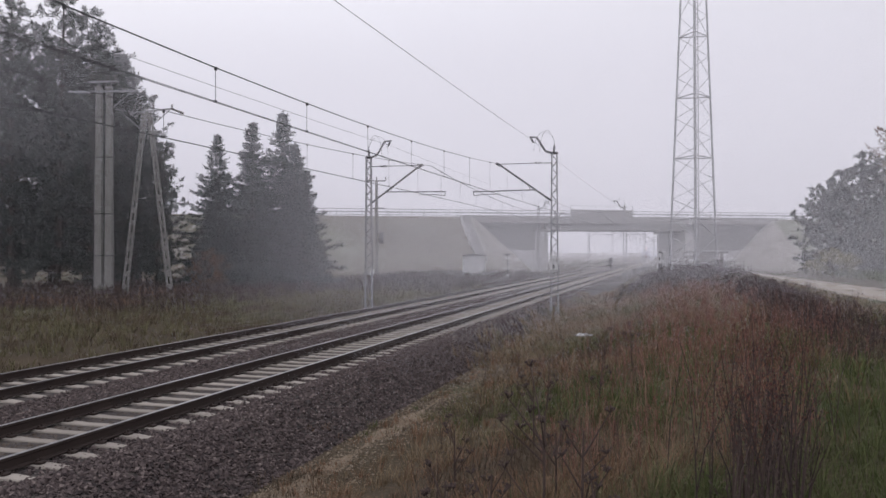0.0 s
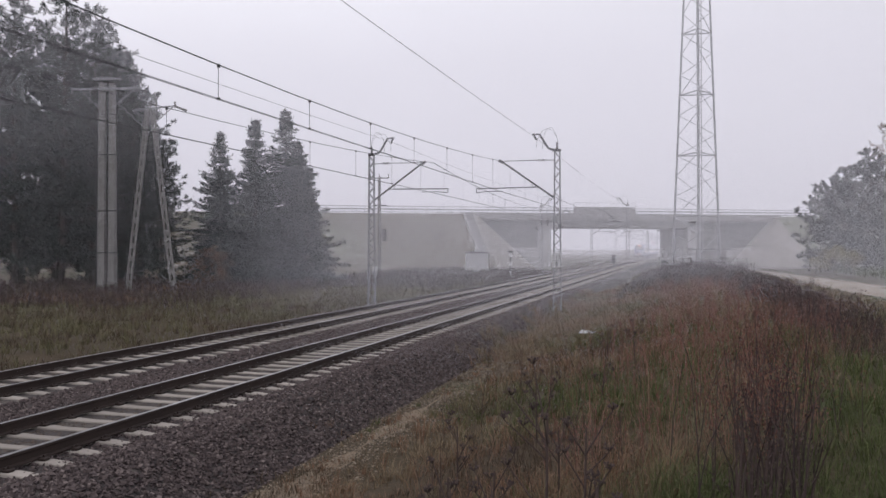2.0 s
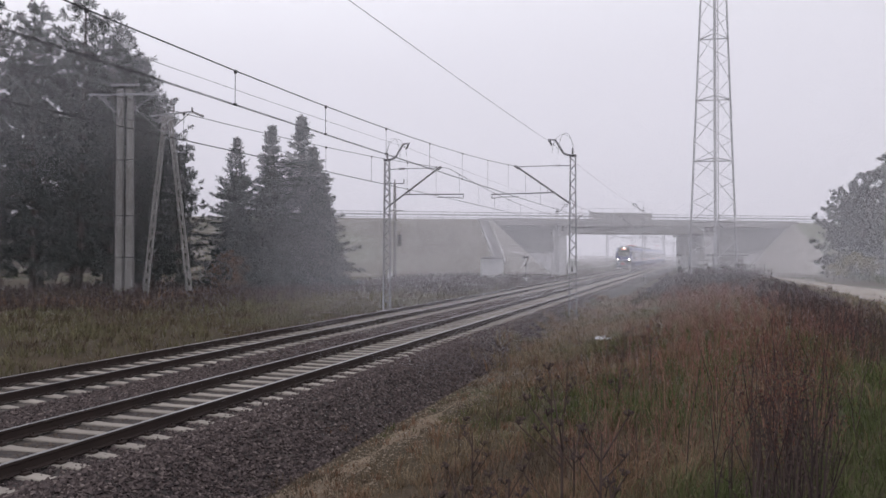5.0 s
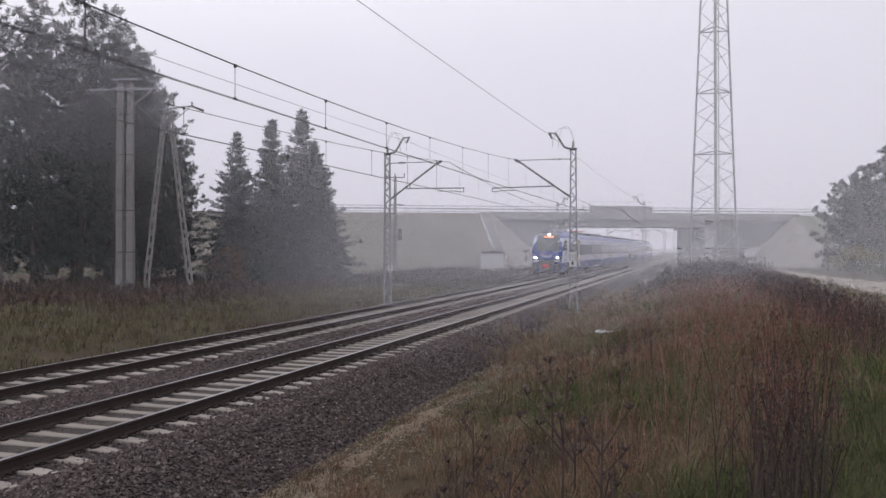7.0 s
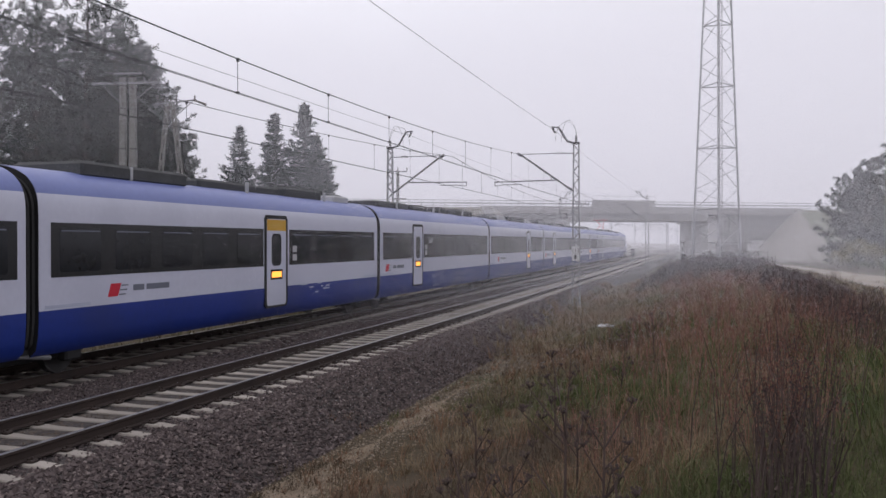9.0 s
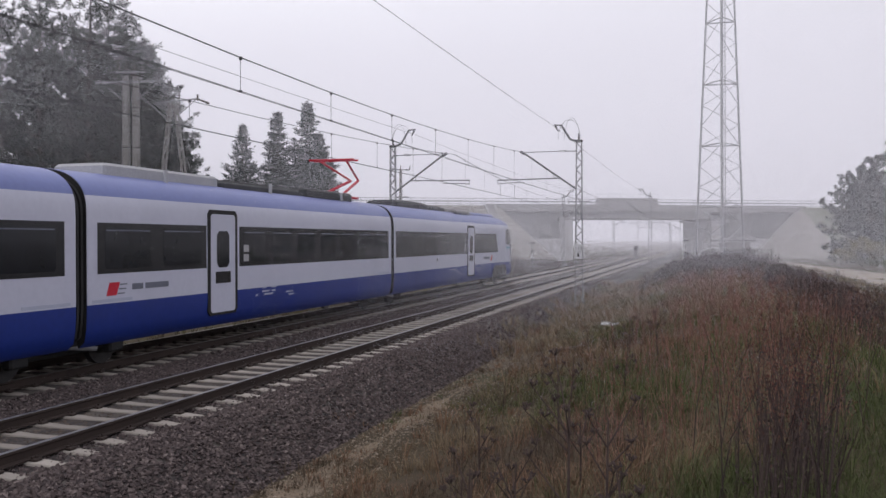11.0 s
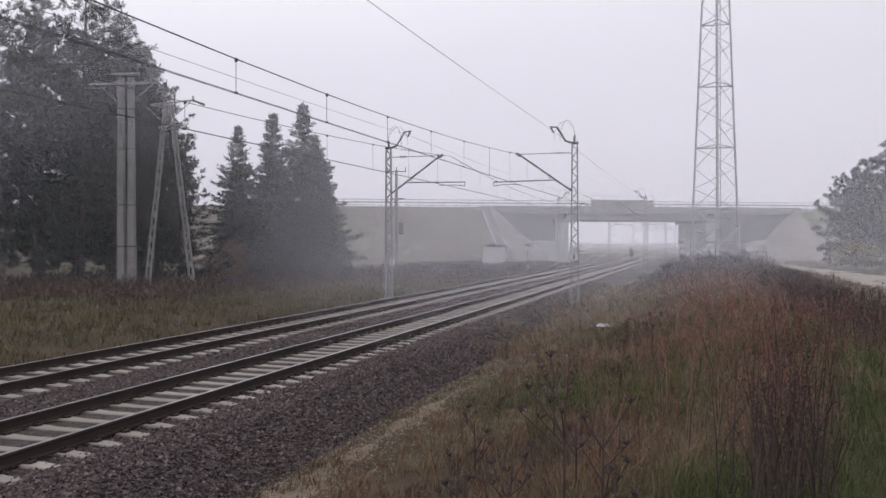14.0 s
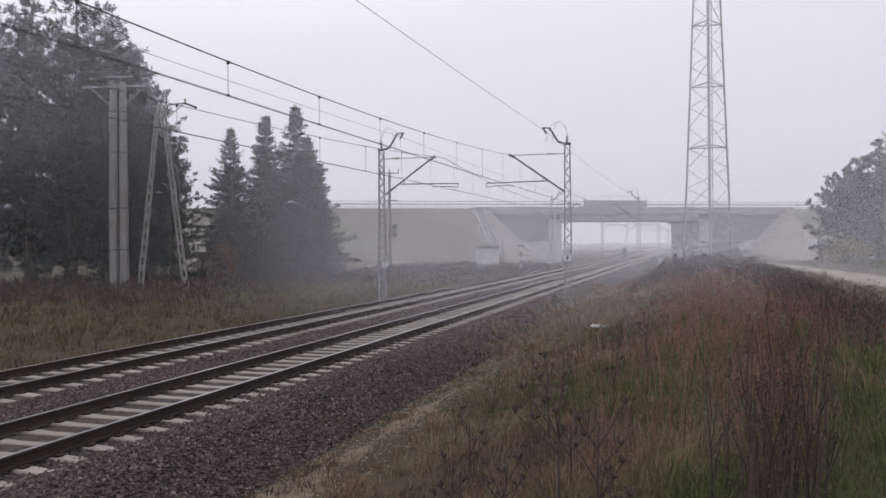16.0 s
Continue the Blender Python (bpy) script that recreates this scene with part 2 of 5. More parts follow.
def road():
    line = [(-2, 150), (1.5, 118), (5.5, 90), (8.2, 68), (10.2, 50), (11.8, 36), (14, 20), (20, 0)]
    g, pts = Geo(), []
    for (x0, y0), (x1, y1) in zip(line, line[1:]):
        for k in range(12):
            a = k / 12
            pts.append((x0 + (x1 - x0) * a, y0 + (y1 - y0) * a))
    rows = []
    for k, (x, y) in enumerate(pts):
        a, b = pts[max(0, k - 1)], pts[min(len(pts) - 1, k + 1)]
        d = Vector((b[0] - a[0], b[1] - a[1])).normalized()
        rows.append([(x - d.y * w, y + d.x * w, float(ground_z(x - d.y * w, y + d.x * w)) + 0.03) for w in (2.4, 1.2, 0, -1.2, -2.4)])
    g.v = [p for r in rows for p in r]
    g.f = [(i * 5 + j, i * 5 + j + 1, i * 5 + j + 6, i * 5 + j + 5) for i in range(len(rows) - 1) for j in range(4)]
    tagged(part("road", g, SAND, smooth=True), "pale sandy track curving past the mast", "road", kind="structure")


road()

# ---- railway tracks ----
RAIL = [(-0.036, 0), (0.036, 0), (0.036, -0.035), (0.010, -0.050), (0.010, -0.135), (0.070, -0.150), (0.070, -0.165),
        (-0.070, -0.165), (-0.070, -0.150), (-0.010, -0.135), (-0.010, -0.050), (-0.036, -0.035)]


def sleeper_mesh():
    g = Geo()
    sec = [(-1.25, 0.14, -0.195, -0.36), (-0.98, 0.15, -0.175, -0.37), (-0.55, 0.15, -0.175, -0.37), (-0.3, 0.13, -0.188, -0.37), (0.3, 0.13, -0.188, -0.37),
           (0.55, 0.15, -0.175, -0.37), (0.98, 0.15, -0.175, -0.37), (1.25, 0.14, -0.195, -0.36)]
    vs = []
    for x, w, zt, zb in sec:
        vs += [(x, -w, zb), (x, w, zb), (x, w * 0.72, zt - 0.012), (x, w * 0.62, zt), (x, -w * 0.62, zt), (x, -w * 0.72, zt - 0.012)]
    fs = [tuple(range(5, -1, -1)), tuple(range(42, 48))]
    for k in range(7):
        fs += [(k * 6 + i, k * 6 + (i + 1) % 6, k * 6 + 6 + (i + 1) % 6, k * 6 + 6 + i) for i in range(6)]
    g.add(vs, fs)
    return g


def railway_track(x, start):
    t = thing("railway_track", "railway track with dark rusty rails on pale concrete sleepers", "railway track", "double track line", at=pose(x, 0, 0))
    for sx in (-0.7535, 0.7535):
        g = Geo().prism([(sx + a, b) for a, b in RAIL], -20, 420)
        rail = part("rail", g, RAILSIDE, t)
        top = Geo().prism([(sx - 0.033, 0.0), (sx + 0.033, 0.0), (sx + 0.030, 0.003), (sx - 0.030, 0.003)], -20, 420)
        part("rail_head", top, RAILTOP, rail, "shiny worn running surface")
    sm = sleeper_mesh().mesh("sleeper")
    y = start
    rest = Geo()
    base = sleeper_mesh()
    while y < 260:
        if y < 130:
            part("sleeper", sm, SLEEPER, t, at=pose(0, y, random.uniform(-0.004, 0.004), 0, 0, random.uniform(-0.4, 0.4)))
        else:
            rest.add([(a, b + y, c) for a, b, c in base.v], base.f)
        y += 0.6
    tagged(part("sleeper_row", rest, SLEEPER, t), kind="stuff")
    clip = Geo().box(-0.055, -0.06, -0.178, 0.055, 0.06, -0.135, 0.012)
    clip.rod((-0.015, -0.05, -0.13), (-0.015, 0.05, -0.13), 0.018, n=6)
    clip.rod((0.005, 0.0, -0.15), (0.005, 0, -0.10), 0.016, n=6)
    cm = clip.mesh("rail_clip")
    y = start + 3.0
    while y < 32:
        for sx in (-0.7535, 0.7535):
            for side in (-1, 1):
                part("rail_clip", cm, RAILSIDE, t, at=pose(sx + side * 0.125, y, 0, 0, 0, 90 - 90 * side))
        y += 0.6
    return t


railway_track(TRACK_X[0], 0.18)
railway_track(TRACK_X[1], 0.36)

# ---- catenary masts and wires ----
MAST_Y = [-13.0, 42.9, 98.7, 154.4, 210.0, 266.0, 322.0]


def lattice_mast(x, y, side, sign=False):
    """side: +1 when the track lies towards -x of the mast."""
    m = thing("catenary_mast", "slim grey lattice catenary mast with an inclined bracket over the track", "catenary mast", "catenary masts", at=pose(x, y, 0))
    foot = -0.68 if side > 0 else -0.42
    part("footing", Geo().box(-0.32, -0.32, -1.25, 0.32, 0.32, foot, 0.05), CONCRETE, m, "rough concrete footing")
    zb, zt, w0, w1 = foot - 0.03, 7.35, 0.19, 0.125
    for sx in (-1, 1):
        g = Geo()
        g.bar((sx * w0, 0, zb), (sx * w1, 0, zt), 0.05, 0.16, (0, 1, 0))
        part("leg", g, STEEL, m)
    lace = Geo()
    n = 24
    for yy in (-0.06, 0.06):
        for k in range(n):
            za, zc = zb + (zt - zb) * k / n, zb + (zt - zb) * (k + 1) / n
            s = 1 if (k % 2 == 0) else -1
            wa, wc = w0 + (w1 - w0) * k / n, w0 + (w1 - w0) * (k + 1) / n
            lace.bar((-s * wa, yy, za), (s * wc, yy, zc), 0.035, 0.02, (0, 1, 0))
    tagged(part("lacing", lace, STEEL, m), kind="stuff")
    part("cap", Geo().box(-0.17, -0.1, zt, 0.17, 0.1, zt + 0.12, 0.02), DARKSTEEL, m)
    d = -side
    arm = Geo()
    arm.rod((d * 0.12, 0, 5.02), (d * 2.80, 0, 6.92), 0.045, n=8)
    arm.rod((d * 2.74, 0, 6.85), (d * 2.95, 0, 6.98), 0.07, n=8)
    part("bracket_tube", arm, MIDSTEEL, m)
    tie = Geo()
    tie.rod((d * 0.14, 0, 6.92), (d * 0.75, 0, 6.94), 0.02)
    tie.rod((d * 0.95, 0, 6.94), (d * 2.8, 0, 6.93), 0.018)
    part("top_tie", tie, MIDSTEEL, m)
    ins = Geo()
    for k in range(5):
        ins.rod((d * (0.66 + 0.07 * k), 0, 6.94), (d * (0.69 + 0.07 * k), 0, 6.94), 0.065, 0.03, n=8)
    part("insulator", ins, DARKSTEEL, m)
    reg = Geo()
    reg.rod((d * 0.98, 0, 5.60), (d * 4.15, 0, 5.56), 0.028)
    reg.rod((d * 4.12, 0, 5.58), (d * 4.12, 0, 5.36), 0.022)
    reg.rod((d * 4.12, 0, 5.36), (d * 3.6, 0, 5.42), 0.018)
    reg.rod((d * 3.6, 0, 5.42), (d * 2.75, 0, 5.42), 0.018)
    reg.rod((d * 1.2, 0, 5.56), (d * 1.32, 0, 5.90), 0.015)
    part("registration_arm", reg, MIDSTEEL, m)
    horn = Geo()
    horn.rod((d * 0.05, 0, 7.40), (d * 0.45, 0, 7.52), 0.05, n=8)
    horn.rod((d * 0.45, 0, 7.52), (d * 0.88, 0, 8.22), 0.05, n=8)
    horn.rod((d * 0.85, 0, 8.22), (d * 1.25, 0, 8.25), 0.035, n=8)
    horn.rod((d * 1.18, 0, 8.2), (d * 1.05, 0, 7.95), 0.06, 0.04, n=8)
    horn.rod((d * 0.02, 0, 7.4), (d * 0.02, 0, 7.8), 0.06, 0.03, n=8)
    part("feeder_horn", horn, MIDSTEEL, m)
    loop = Geo()
    pts = [(d * (0.5 - 0.55 * math.cos(a)), 0.05, 7.55 + 0.95 * math.sin(a)) for a in np.linspace(0.0, math.pi, 15)]
    part("jumper_wire", loop.tube(pts, 0.008, 4), WIRE, m)
    loop = Geo()
    pts = [(d * (0.35 - 0.38 * math.cos(a)), -0.05, 7.5 + 1.05 * math.sin(a)) for a in np.linspace(0.0, math.pi, 15)]
    part("jumper_wire", loop.tube(pts, 0.008, 4), WIRE, m)
    return m


for y in MAST_Y:
    lattice_mast(-6.06, y, 1)
    lattice_mast(-15.68, y - 0.5, -1)


def km_sign():
    s = thing("distance_sign", "small white distance sign with black figures on the mast", "sign", at=pose(-6.06, 42.72, 1.95))
    part("plate", Geo().box(-0.19, -0.012, -0.36, 0.19, 0.012, 0.36, 0.01), WHITEPAINT, s)
    cu = bpy.data.curves.new("figures", "FONT")
    cu.body, cu.size, cu.align_x, cu.extrude = "112", 0.27, "CENTER", 0.002
    tx = new("figures_tmp", cu)
    me = bpy.data.meshes.new_from_object(tx)
    bpy.data.objects.remove(tx)
    part("figures", me, DARKSTEEL, s, "black figures", at=pose(0, -0.018, 0.06, 90))
    part("frame", Geo().box(-0.19, -0.016, -0.03, 0.19, -0.013, -0.015), DARKSTEEL, s)
    part("lower_figure", Geo().box(-0.06, -0.016, -0.28, 0.04, -0.013, -0.08), DARKSTEEL, s)
    part("clamp", Geo().box(-0.22, 0.01, 0.1, 0.22, 0.05, 0.14), STEEL, s)


km_sign()


def span(z_hi, z_lo, a):
    return z_lo + (z_hi - z_lo) * (2 * a - 1) ** 2


def wires_over(x, stagger):
    t = thing("overhead_line", "dark overhead contact line with droppers above the track", "overhead line", "overhead lines")
    pm, pc = [], []
    for k, (ya, yb) in enumerate(zip(MAST_Y, MAST_Y[1:])):
        n, m = 16, 13
        xs = [x + (stagger if (k + j) % 2 == 0 else -stagger) for j in (0, 1)]
        for j in range(n + (k == len(MAST_Y) - 2)):
            a = j / n
            xx, yy = xs[0] + (xs[1] - xs[0]) * a, ya + (yb - ya) * a
            pm.append((xx, yy, span(6.95, 6.06, a)))
            pc.append((xx, yy, 5.40))
        for j in range(m):
            a = (j + 0.5) / m
            xx, yy = xs[0] + (xs[1] - xs[0]) * a, ya + (yb - ya) * a
            zt = span(6.95, 6.06, a)
            drop = Geo()
            drop.rod((xx, yy, 5.40), (xx, yy, zt), 0.006, n=4)
            drop.box(xx - 0.02, yy - 0.02, zt - 0.05, xx + 0.03, yy + 0.02, zt + 0.02)
            drop.box(xx - 0.03, yy - 0.02, 5.385, xx + 0.03, yy + 0.02, 5.43)
            part("dropper", drop, WIRE, t)
    part("messenger_wire", Geo().tube(pm, 0.0095, 4), WIRE, t)
    part("messenger_wire", Geo().tube([(p[0] + 0.07, p[1], p[2] - 0.02) for p in pm], 0.0065, 4), WIRE, t)
    for dx in (-0.03, 0.03):
        part("contact_wire", Geo().tube([(p[0] + dx, p[1], p[2]) for p in pc], 0.0075, 4), WIRE, t)


wires_over(TRACK_X[0], 0.2)
wires_over(TRACK_X[1], -0.2)


def feeder(x, name="feeder_wire"):
    g = Geo().tube([(x, ya + (yb - ya) * j / 14, span(8.05, 7.86, j / 14)) for ya, yb in zip(MAST_Y, MAST_Y[1:]) for j in range(14)], 0.007, 4)
    tagged(part(name, g, WIRE), "thin feeder wire strung along the mast tops", "wire", "feeder wires")


feeder(-6.06 - 1.05)
feeder(-15.68 + 1.05)

# ---- road bridge over the line, with its embankments ----
BR = pose(-13.7, 151.8, 0, 0, 0, 28)      # along local x runs the road; local -y faces the camera side


def embankment(name, x0, x1, cone, crest=8.15):
    """Earth bank along local x; at the end x1 it slopes down towards the railway."""
    g = Geo()
    out = 1 if x1 > x0 else -1
    foot = 13.5
    prof = [(-5.5 - foot, -0.9), (-5.5, crest), (5.5, crest), (5.5 + foot, -0.9)]
    vs = []
    for x, full in ((x0, 1), (x1, 1)):
        for yy, z in prof:
            vs.append((x, yy, z))
    g.add(vs, [(0, 1, 5, 4), (1, 2, 6, 5), (2, 3, 7, 6)])
    ob = part(name, g, SLOPE, at=BR)
    tagged(ob, "grassy road embankment beside the railway bridge", "embankment", kind="structure")
    c = Geo()
    n = 10
    apex = [(x1, -5.5, crest), (x1, 5.5, crest)]
    ring = []
    for k in range(n + 1):
        a = math.pi / 2 * k / n
        ring.append((x1 + out * cone * math.sin(a), -5.5 - foot * math.cos(a), -0.9))
    vs = [apex[0]] + ring + [apex[1]] + [(p[0], -p[1], p[2]) for p in reversed(ring)]
    m = len(ring)
    fs = [(0, 1 + k, 2 + k) for k in range(m - 1)] + [(m + 1, m + 2 + k, m + 3 + k) for k in range(m - 1)] + [(0, m, m + 2, m + 1)]
    c.add(vs, fs)
    tagged(part("cone_slope", c, PAVING, at=BR), "pale stone-paved slope at the end of the embankment", "slope", kind="structure")


embankment("embankment_west", -190, -24, 9.5)
embankment("embankment_east", 180, 30, 9.5)


def bridge():
    b = thing("road_bridge", "pale concrete road bridge with steel railings spanning the railway", "bridge", at=BR)
    L0, L1 = -26, 31
    part("deck", Geo().prism([(-5.8, 7.25), (-5.8, 8.35), (-5.3, 8.35), (-5.3, 8.15), (5.3, 8.15), (5.3, 8.35), (5.8, 8.35), (5.8, 7.25)], L0, L1), BRIDGECON, b,
         at=pose(0, 0, 0, 0, 0, -90))
    for yy in (-4.6, -1.6, 1.6, 4.6):
        part("girder", Geo().box(-11.5, yy - 0.5, 6.1, 13.6, yy + 0.5, 7.3, 0.03), BRIDGECON, b, "darker precast girder")
    for s in (-1, 1):
        x = -12.2 if s < 0 else 14.6
        pier = Geo().box(x - 1.1, -5.2, -1.2, x + 1.1, 5.2, 5.7, 0.05)
        part("abutment_wall", pier, PIERCON, b)
        part("bearing_shelf", Geo().box(x - 1.5, -5.7, 5.7, x + 1.5, 5.7, 6.3, 0.04), BRIDGECON, b)
        xa, xb = sorted((x + s * 0.7, s * 29.0))
        # wing walls take the darkened concrete: under-deck shade as base colour
        part("wing_wall", Geo().box(xa, -5.0, -1.2, xb, -4.6, 7.24), SHADED_WALL, b, "concrete side wall, coloured darker for the shade under the deck")
        part("wing_wall", Geo().box(xa, 4.6, -1.2, xb, 5.0, 7.24), SHADED_WALL, b, "concrete side wall, coloured darker for the shade under the deck")
        for yy in (-5.3, 5.05):
            part("low_wall", Geo().box(xa, yy, -1.2, xb, yy + 0.25, 2.75, 0.02), PIERCON, b, "pale low wall beside the pier")
    part("screen", Geo().box(-7.4, -5.85, 7.35, 3.6, -5.72, 9.45, 0.01), BRIDGECON, b, "smooth pale protective screen panel")
    for yy in (-5.55, 5.55):
        rail = Geo()
        for z in (8.85, 9.25):
            rail.rod((L0 - 40, yy, z), (L1 + 50, yy, z), 0.05)
        part("handrail", rail, STEEL, b)
        k = L0 - 40
        post = Geo().rod((0, 0, 8.1), (0, 0, 9.25), 0.04).mesh("railing_post")
        while k < L1 + 50:
            part("railing_post", post, STEEL, b, at=pose(k, yy, 0))
            k += 2.0
    fence = Geo()
    for z in (9.45, 10.15):
        fence.rod((-7.4, -5.8, z), (3.6, -5.8, z), 0.025)
    part("screen_rail", fence, STEEL, b)
    for k in range(6):
        part("screen_post", Geo().rod((-7.4 + 11.0 * k / 5, -5.8, 9.4), (-7.4 + 11.0 * k / 5, -5.8, 10.15), 0.03), STEEL, b)


bridge()


def lattice_tower():
    t = thing("lattice_tower", "tall grey three-legged steel lattice radio tower", "tower", at=pose(1.25, 88.2, 0.2, 0, 0, 0))
    H, z0, sec = 44.0, 0.0, 6.0

    def leg(k, z):
        r = 2.66 - 0.046 * z
        a = radians((153, 273, 33)[k])
        return Vector((r * math.cos(a), r * math.sin(a), z))

    for k in range(3):
        part("leg", Geo().rod(leg(k, -0.5), leg(k, H), 0.11, 0.08, n=8), TOWERSTEEL, t)
    for s in range(7):
        za, zb = 5.55 + sec * (s - 1), 5.55 + sec * s
        za = max(za, 0)
        for k in range(3):
            a, b = k, (k + 1) % 3
            g = Geo()
            g.rod(leg(a, zb), leg(b, zb), 0.06)
            part("ring_bar", g, TOWERSTEEL, t)
            n = 3
            for j in range(n):
                p, q = za + (zb - za) * j / n, za + (zb - za) * (j + 1) / n
                e, f = (a, b) if (j + s) % 2 else (b, a)
                part("bracing", Geo().rod(leg(e, p), leg(f, q), 0.032, n=5), TOWERSTEEL, t)
    lad = Geo()
    for sx in (-0.2, 0.2):
        lad.rod((0.25 + sx, -0.4, 0), (0.1 + sx, -0.2, H), 0.04, n=5)
    for k in range(120):
        z = k * 0.36
        lad.rod((0.05 - 0.15 * z / H, -0.4 + 0.2 * z / H, z), (0.45 - 0.15 * z / H, -0.4 + 0.2 * z / H, z), 0.025, n=4)
    part("ladder", lad, TOWERSTEEL, t)


lattice_tower()

# ---- trees ----
def needle_quads(rng, centres, dirs, count, length, size, droop):
    """Needle sprays: thin quads scattered round lines that start at centres and run along dirs."""
    n = len(centres)
    idx = np.repeat(np.arange(n), count)
    a = rng.random(len(idx)) ** 0.7
    p = centres[idx] + dirs[idx] * (a * length[idx])[:, None]
    p[:, 2] -= droop * (a * length[idx]) ** 2
    p += rng.normal(0, 1, p.shape) * (size * 0.35)
    d = dirs[idx] * 0.6 + rng.normal(0, 0.6, p.shape)
    d[:, 2] += 0.15
    d /= np.linalg.norm(d, axis=1)[:, None]
    w = np.cross(d, rng.normal(0, 1, p.shape))
    w /= np.linalg.norm(w, axis=1)[:, None]
    s = size * rng.uniform(0.6, 1.5, len(idx))[:, None]
    v = np.stack([p - w * s * 0.16, p + d * s * 0.5 - w * s * 0.24, p + d * s * 1.5, p + d * s * 0.45 + w * s * 0.24], 1).reshape(-1, 3)
    f = np.arange(len(v)).reshape(-1, 4)
    return v, f


def conifer(kind, h, seed, crown_from=0.05, spread=0.22, dens=1.0):
    """Trunk, limbs and a crown of small sprays; returns the two meshes. A spruce has whorls of drooping flat boughs, a pine open limbs with tufts."""
    rng = np.random.default_rng(seed)
    trunk = Geo()
    lean = rng.normal(0, 0.008, 2)
    top = Vector((lean[0] * h, lean[1] * h, h))
    r0 = h * 0.013
    for k in range(8):
        a, b = k / 8, (k + 1) / 8
        trunk.rod(top * a, top * b, r0 * (1 - a) + 0.015, r0 * (1 - b) + 0.015, n=7, caps=False)
    C, D, Ls = [], [], []

    def twig(o, d, length):
        C.append(o)
        D.append(d / np.linalg.norm(d))
        Ls.append(length)

    if kind == "spruce":
        z, turn = crown_from * h, 0.0
        while z < h * 0.985:
            b = (z - crown_from * h) / (h - crown_from * h)
            reach = h * spread * (1 - b) ** 1.08 * rng.uniform(0.66, 1.18) + 0.10
            turn += 1.1
            nb = 7 if b < 0.7 else 5
            for j in range(nb):
                ang = turn + 6.283 * j / nb + rng.normal(0, 0.15)
                L = reach * rng.uniform(0.6, 1.12)
                tilt = -0.22 + 0.75 * b * b + rng.normal(0, 0.08)
                d = np.array([math.cos(ang), math.sin(ang), tilt])
                side = np.array([-math.sin(ang), math.cos(ang), -0.15])
                o = np.array([lean[0] * z, lean[1] * z, z])
                bend = lambda u: o + d * (L * u) + np.array([0, 0, 0.16 * L * u * u * u - 0.05 * L * u])
                trunk.rod(o, bend(0.5), 0.015 + 0.008 * L, 0.012, n=4, caps=False).rod(bend(0.5), bend(1.0), 0.012, 0.005, n=3, caps=False)
                n = max(3, int(L * 4.5))
                for q in range(n):
                    u = 0.12 + 0.88 * (q + rng.random() * 0.6) / n
                    w = 0.07 + 0.34 * L * (1.05 - u)
                    for sg in (-1, 1):
                        twig(bend(u), d * 0.75 + side * sg + np.array([0, 0, -0.1]), w * rng.uniform(0.7, 1.2))
                twig(bend(0.85), d + np.array([0, 0, 0.15]), 0.22 + 0.12 * L)
            z += rng.uniform(0.34, 0.52) * (0.95 + 0.1 * (1 - b))
        twig(np.array([top.x, top.y, h * 0.955]), np.array([0, 0, 1.0]), h * 0.04)
        per, size = 10 * dens, 0.15
    else:
        levels = int(h * 2.5)
        for k in range(levels):
            a = crown_from + (1 - crown_from) * (k + rng.random()) / levels
            z = a * h
            b = (a - crown_from) / (1 - crown_from)
            reach = h * spread * (0.40 + 0.60 * math.sin(math.pi * min(1, 0.25 + 0.72 * b))) * (1 - b ** 5) + 0.35
            ph = rng.random() * 6.28
            for j in range(4):
                if rng.random() < 0.10 + 0.16 * b:
                    continue
                ang = ph + 6.283 * j / 4 + rng.normal(0, 0.3)
                d = np.array([math.cos(ang), math.sin(ang), 0.05 + 0.75 * b + rng.normal(0, 0.15)])
                d /= np.linalg.norm(d)
                L = reach * rng.uniform(0.35, 1.2)
                o = np.array([lean[0] * z, lean[1] * z, z])
                bend = lambda u: o + d * (L * u) + np.array([0, 0, 0.12 * L * u * u])
                trunk.rod(o, bend(0.5), 0.02 + 0.010 * L, 0.014, n=4, caps=False).rod(bend(0.5), bend(1), 0.014, 0.006, n=3, caps=False)
                for q in range(max(2, int(L * 2.6))):
                    u = 1 - 0.68 * rng.random() ** 1.3
                    e = d * 0.8 + rng.normal(0, 0.55, 3)
                    e[2] = abs(e[2]) * 0.8 + 0.25
                    e /= np.linalg.norm(e)
                    p = bend(u)
                    m = rng.uniform(0.35, 0.8)
                    trunk.rod(p, p + e * m, 0.008, 0.004, n=3, caps=False)
                    for r in range(3):
                        f = e + rng.normal(0, 0.4, 3)
                        twig(p + e * m * rng.uniform(0.3, 0.9), f, rng.uniform(0.22, 0.42))
        per, size = 9 * dens, 0.16
    v, f = needle_quads(rng, np.array(C), np.array(D), int(per), np.array(Ls), size, 0.03)
    crown = Geo()
    crown.v, crown.f = v.tolist(), f.tolist()
    return trunk.mesh("trunk"), crown.mesh("crown")


def plant_tree(meshes, mat, x, y, s, rz, name, label, category, group):
    t = thing(name, label, category, group, at=pose(x, y, float(ground_z(x, y)) - 0.05, 0, 0, rz) @ Matrix.Scale(s, 4))
    part("trunk", meshes[0], BARK, t)
    part("crown", meshes[1], mat, t)
    return t


YELLOWLEAF = island_material("yellow_leaves", [(0.16, 0.13, 0.03), (0.24, 0.18, 0.05), (0.12, 0.12, 0.04)])


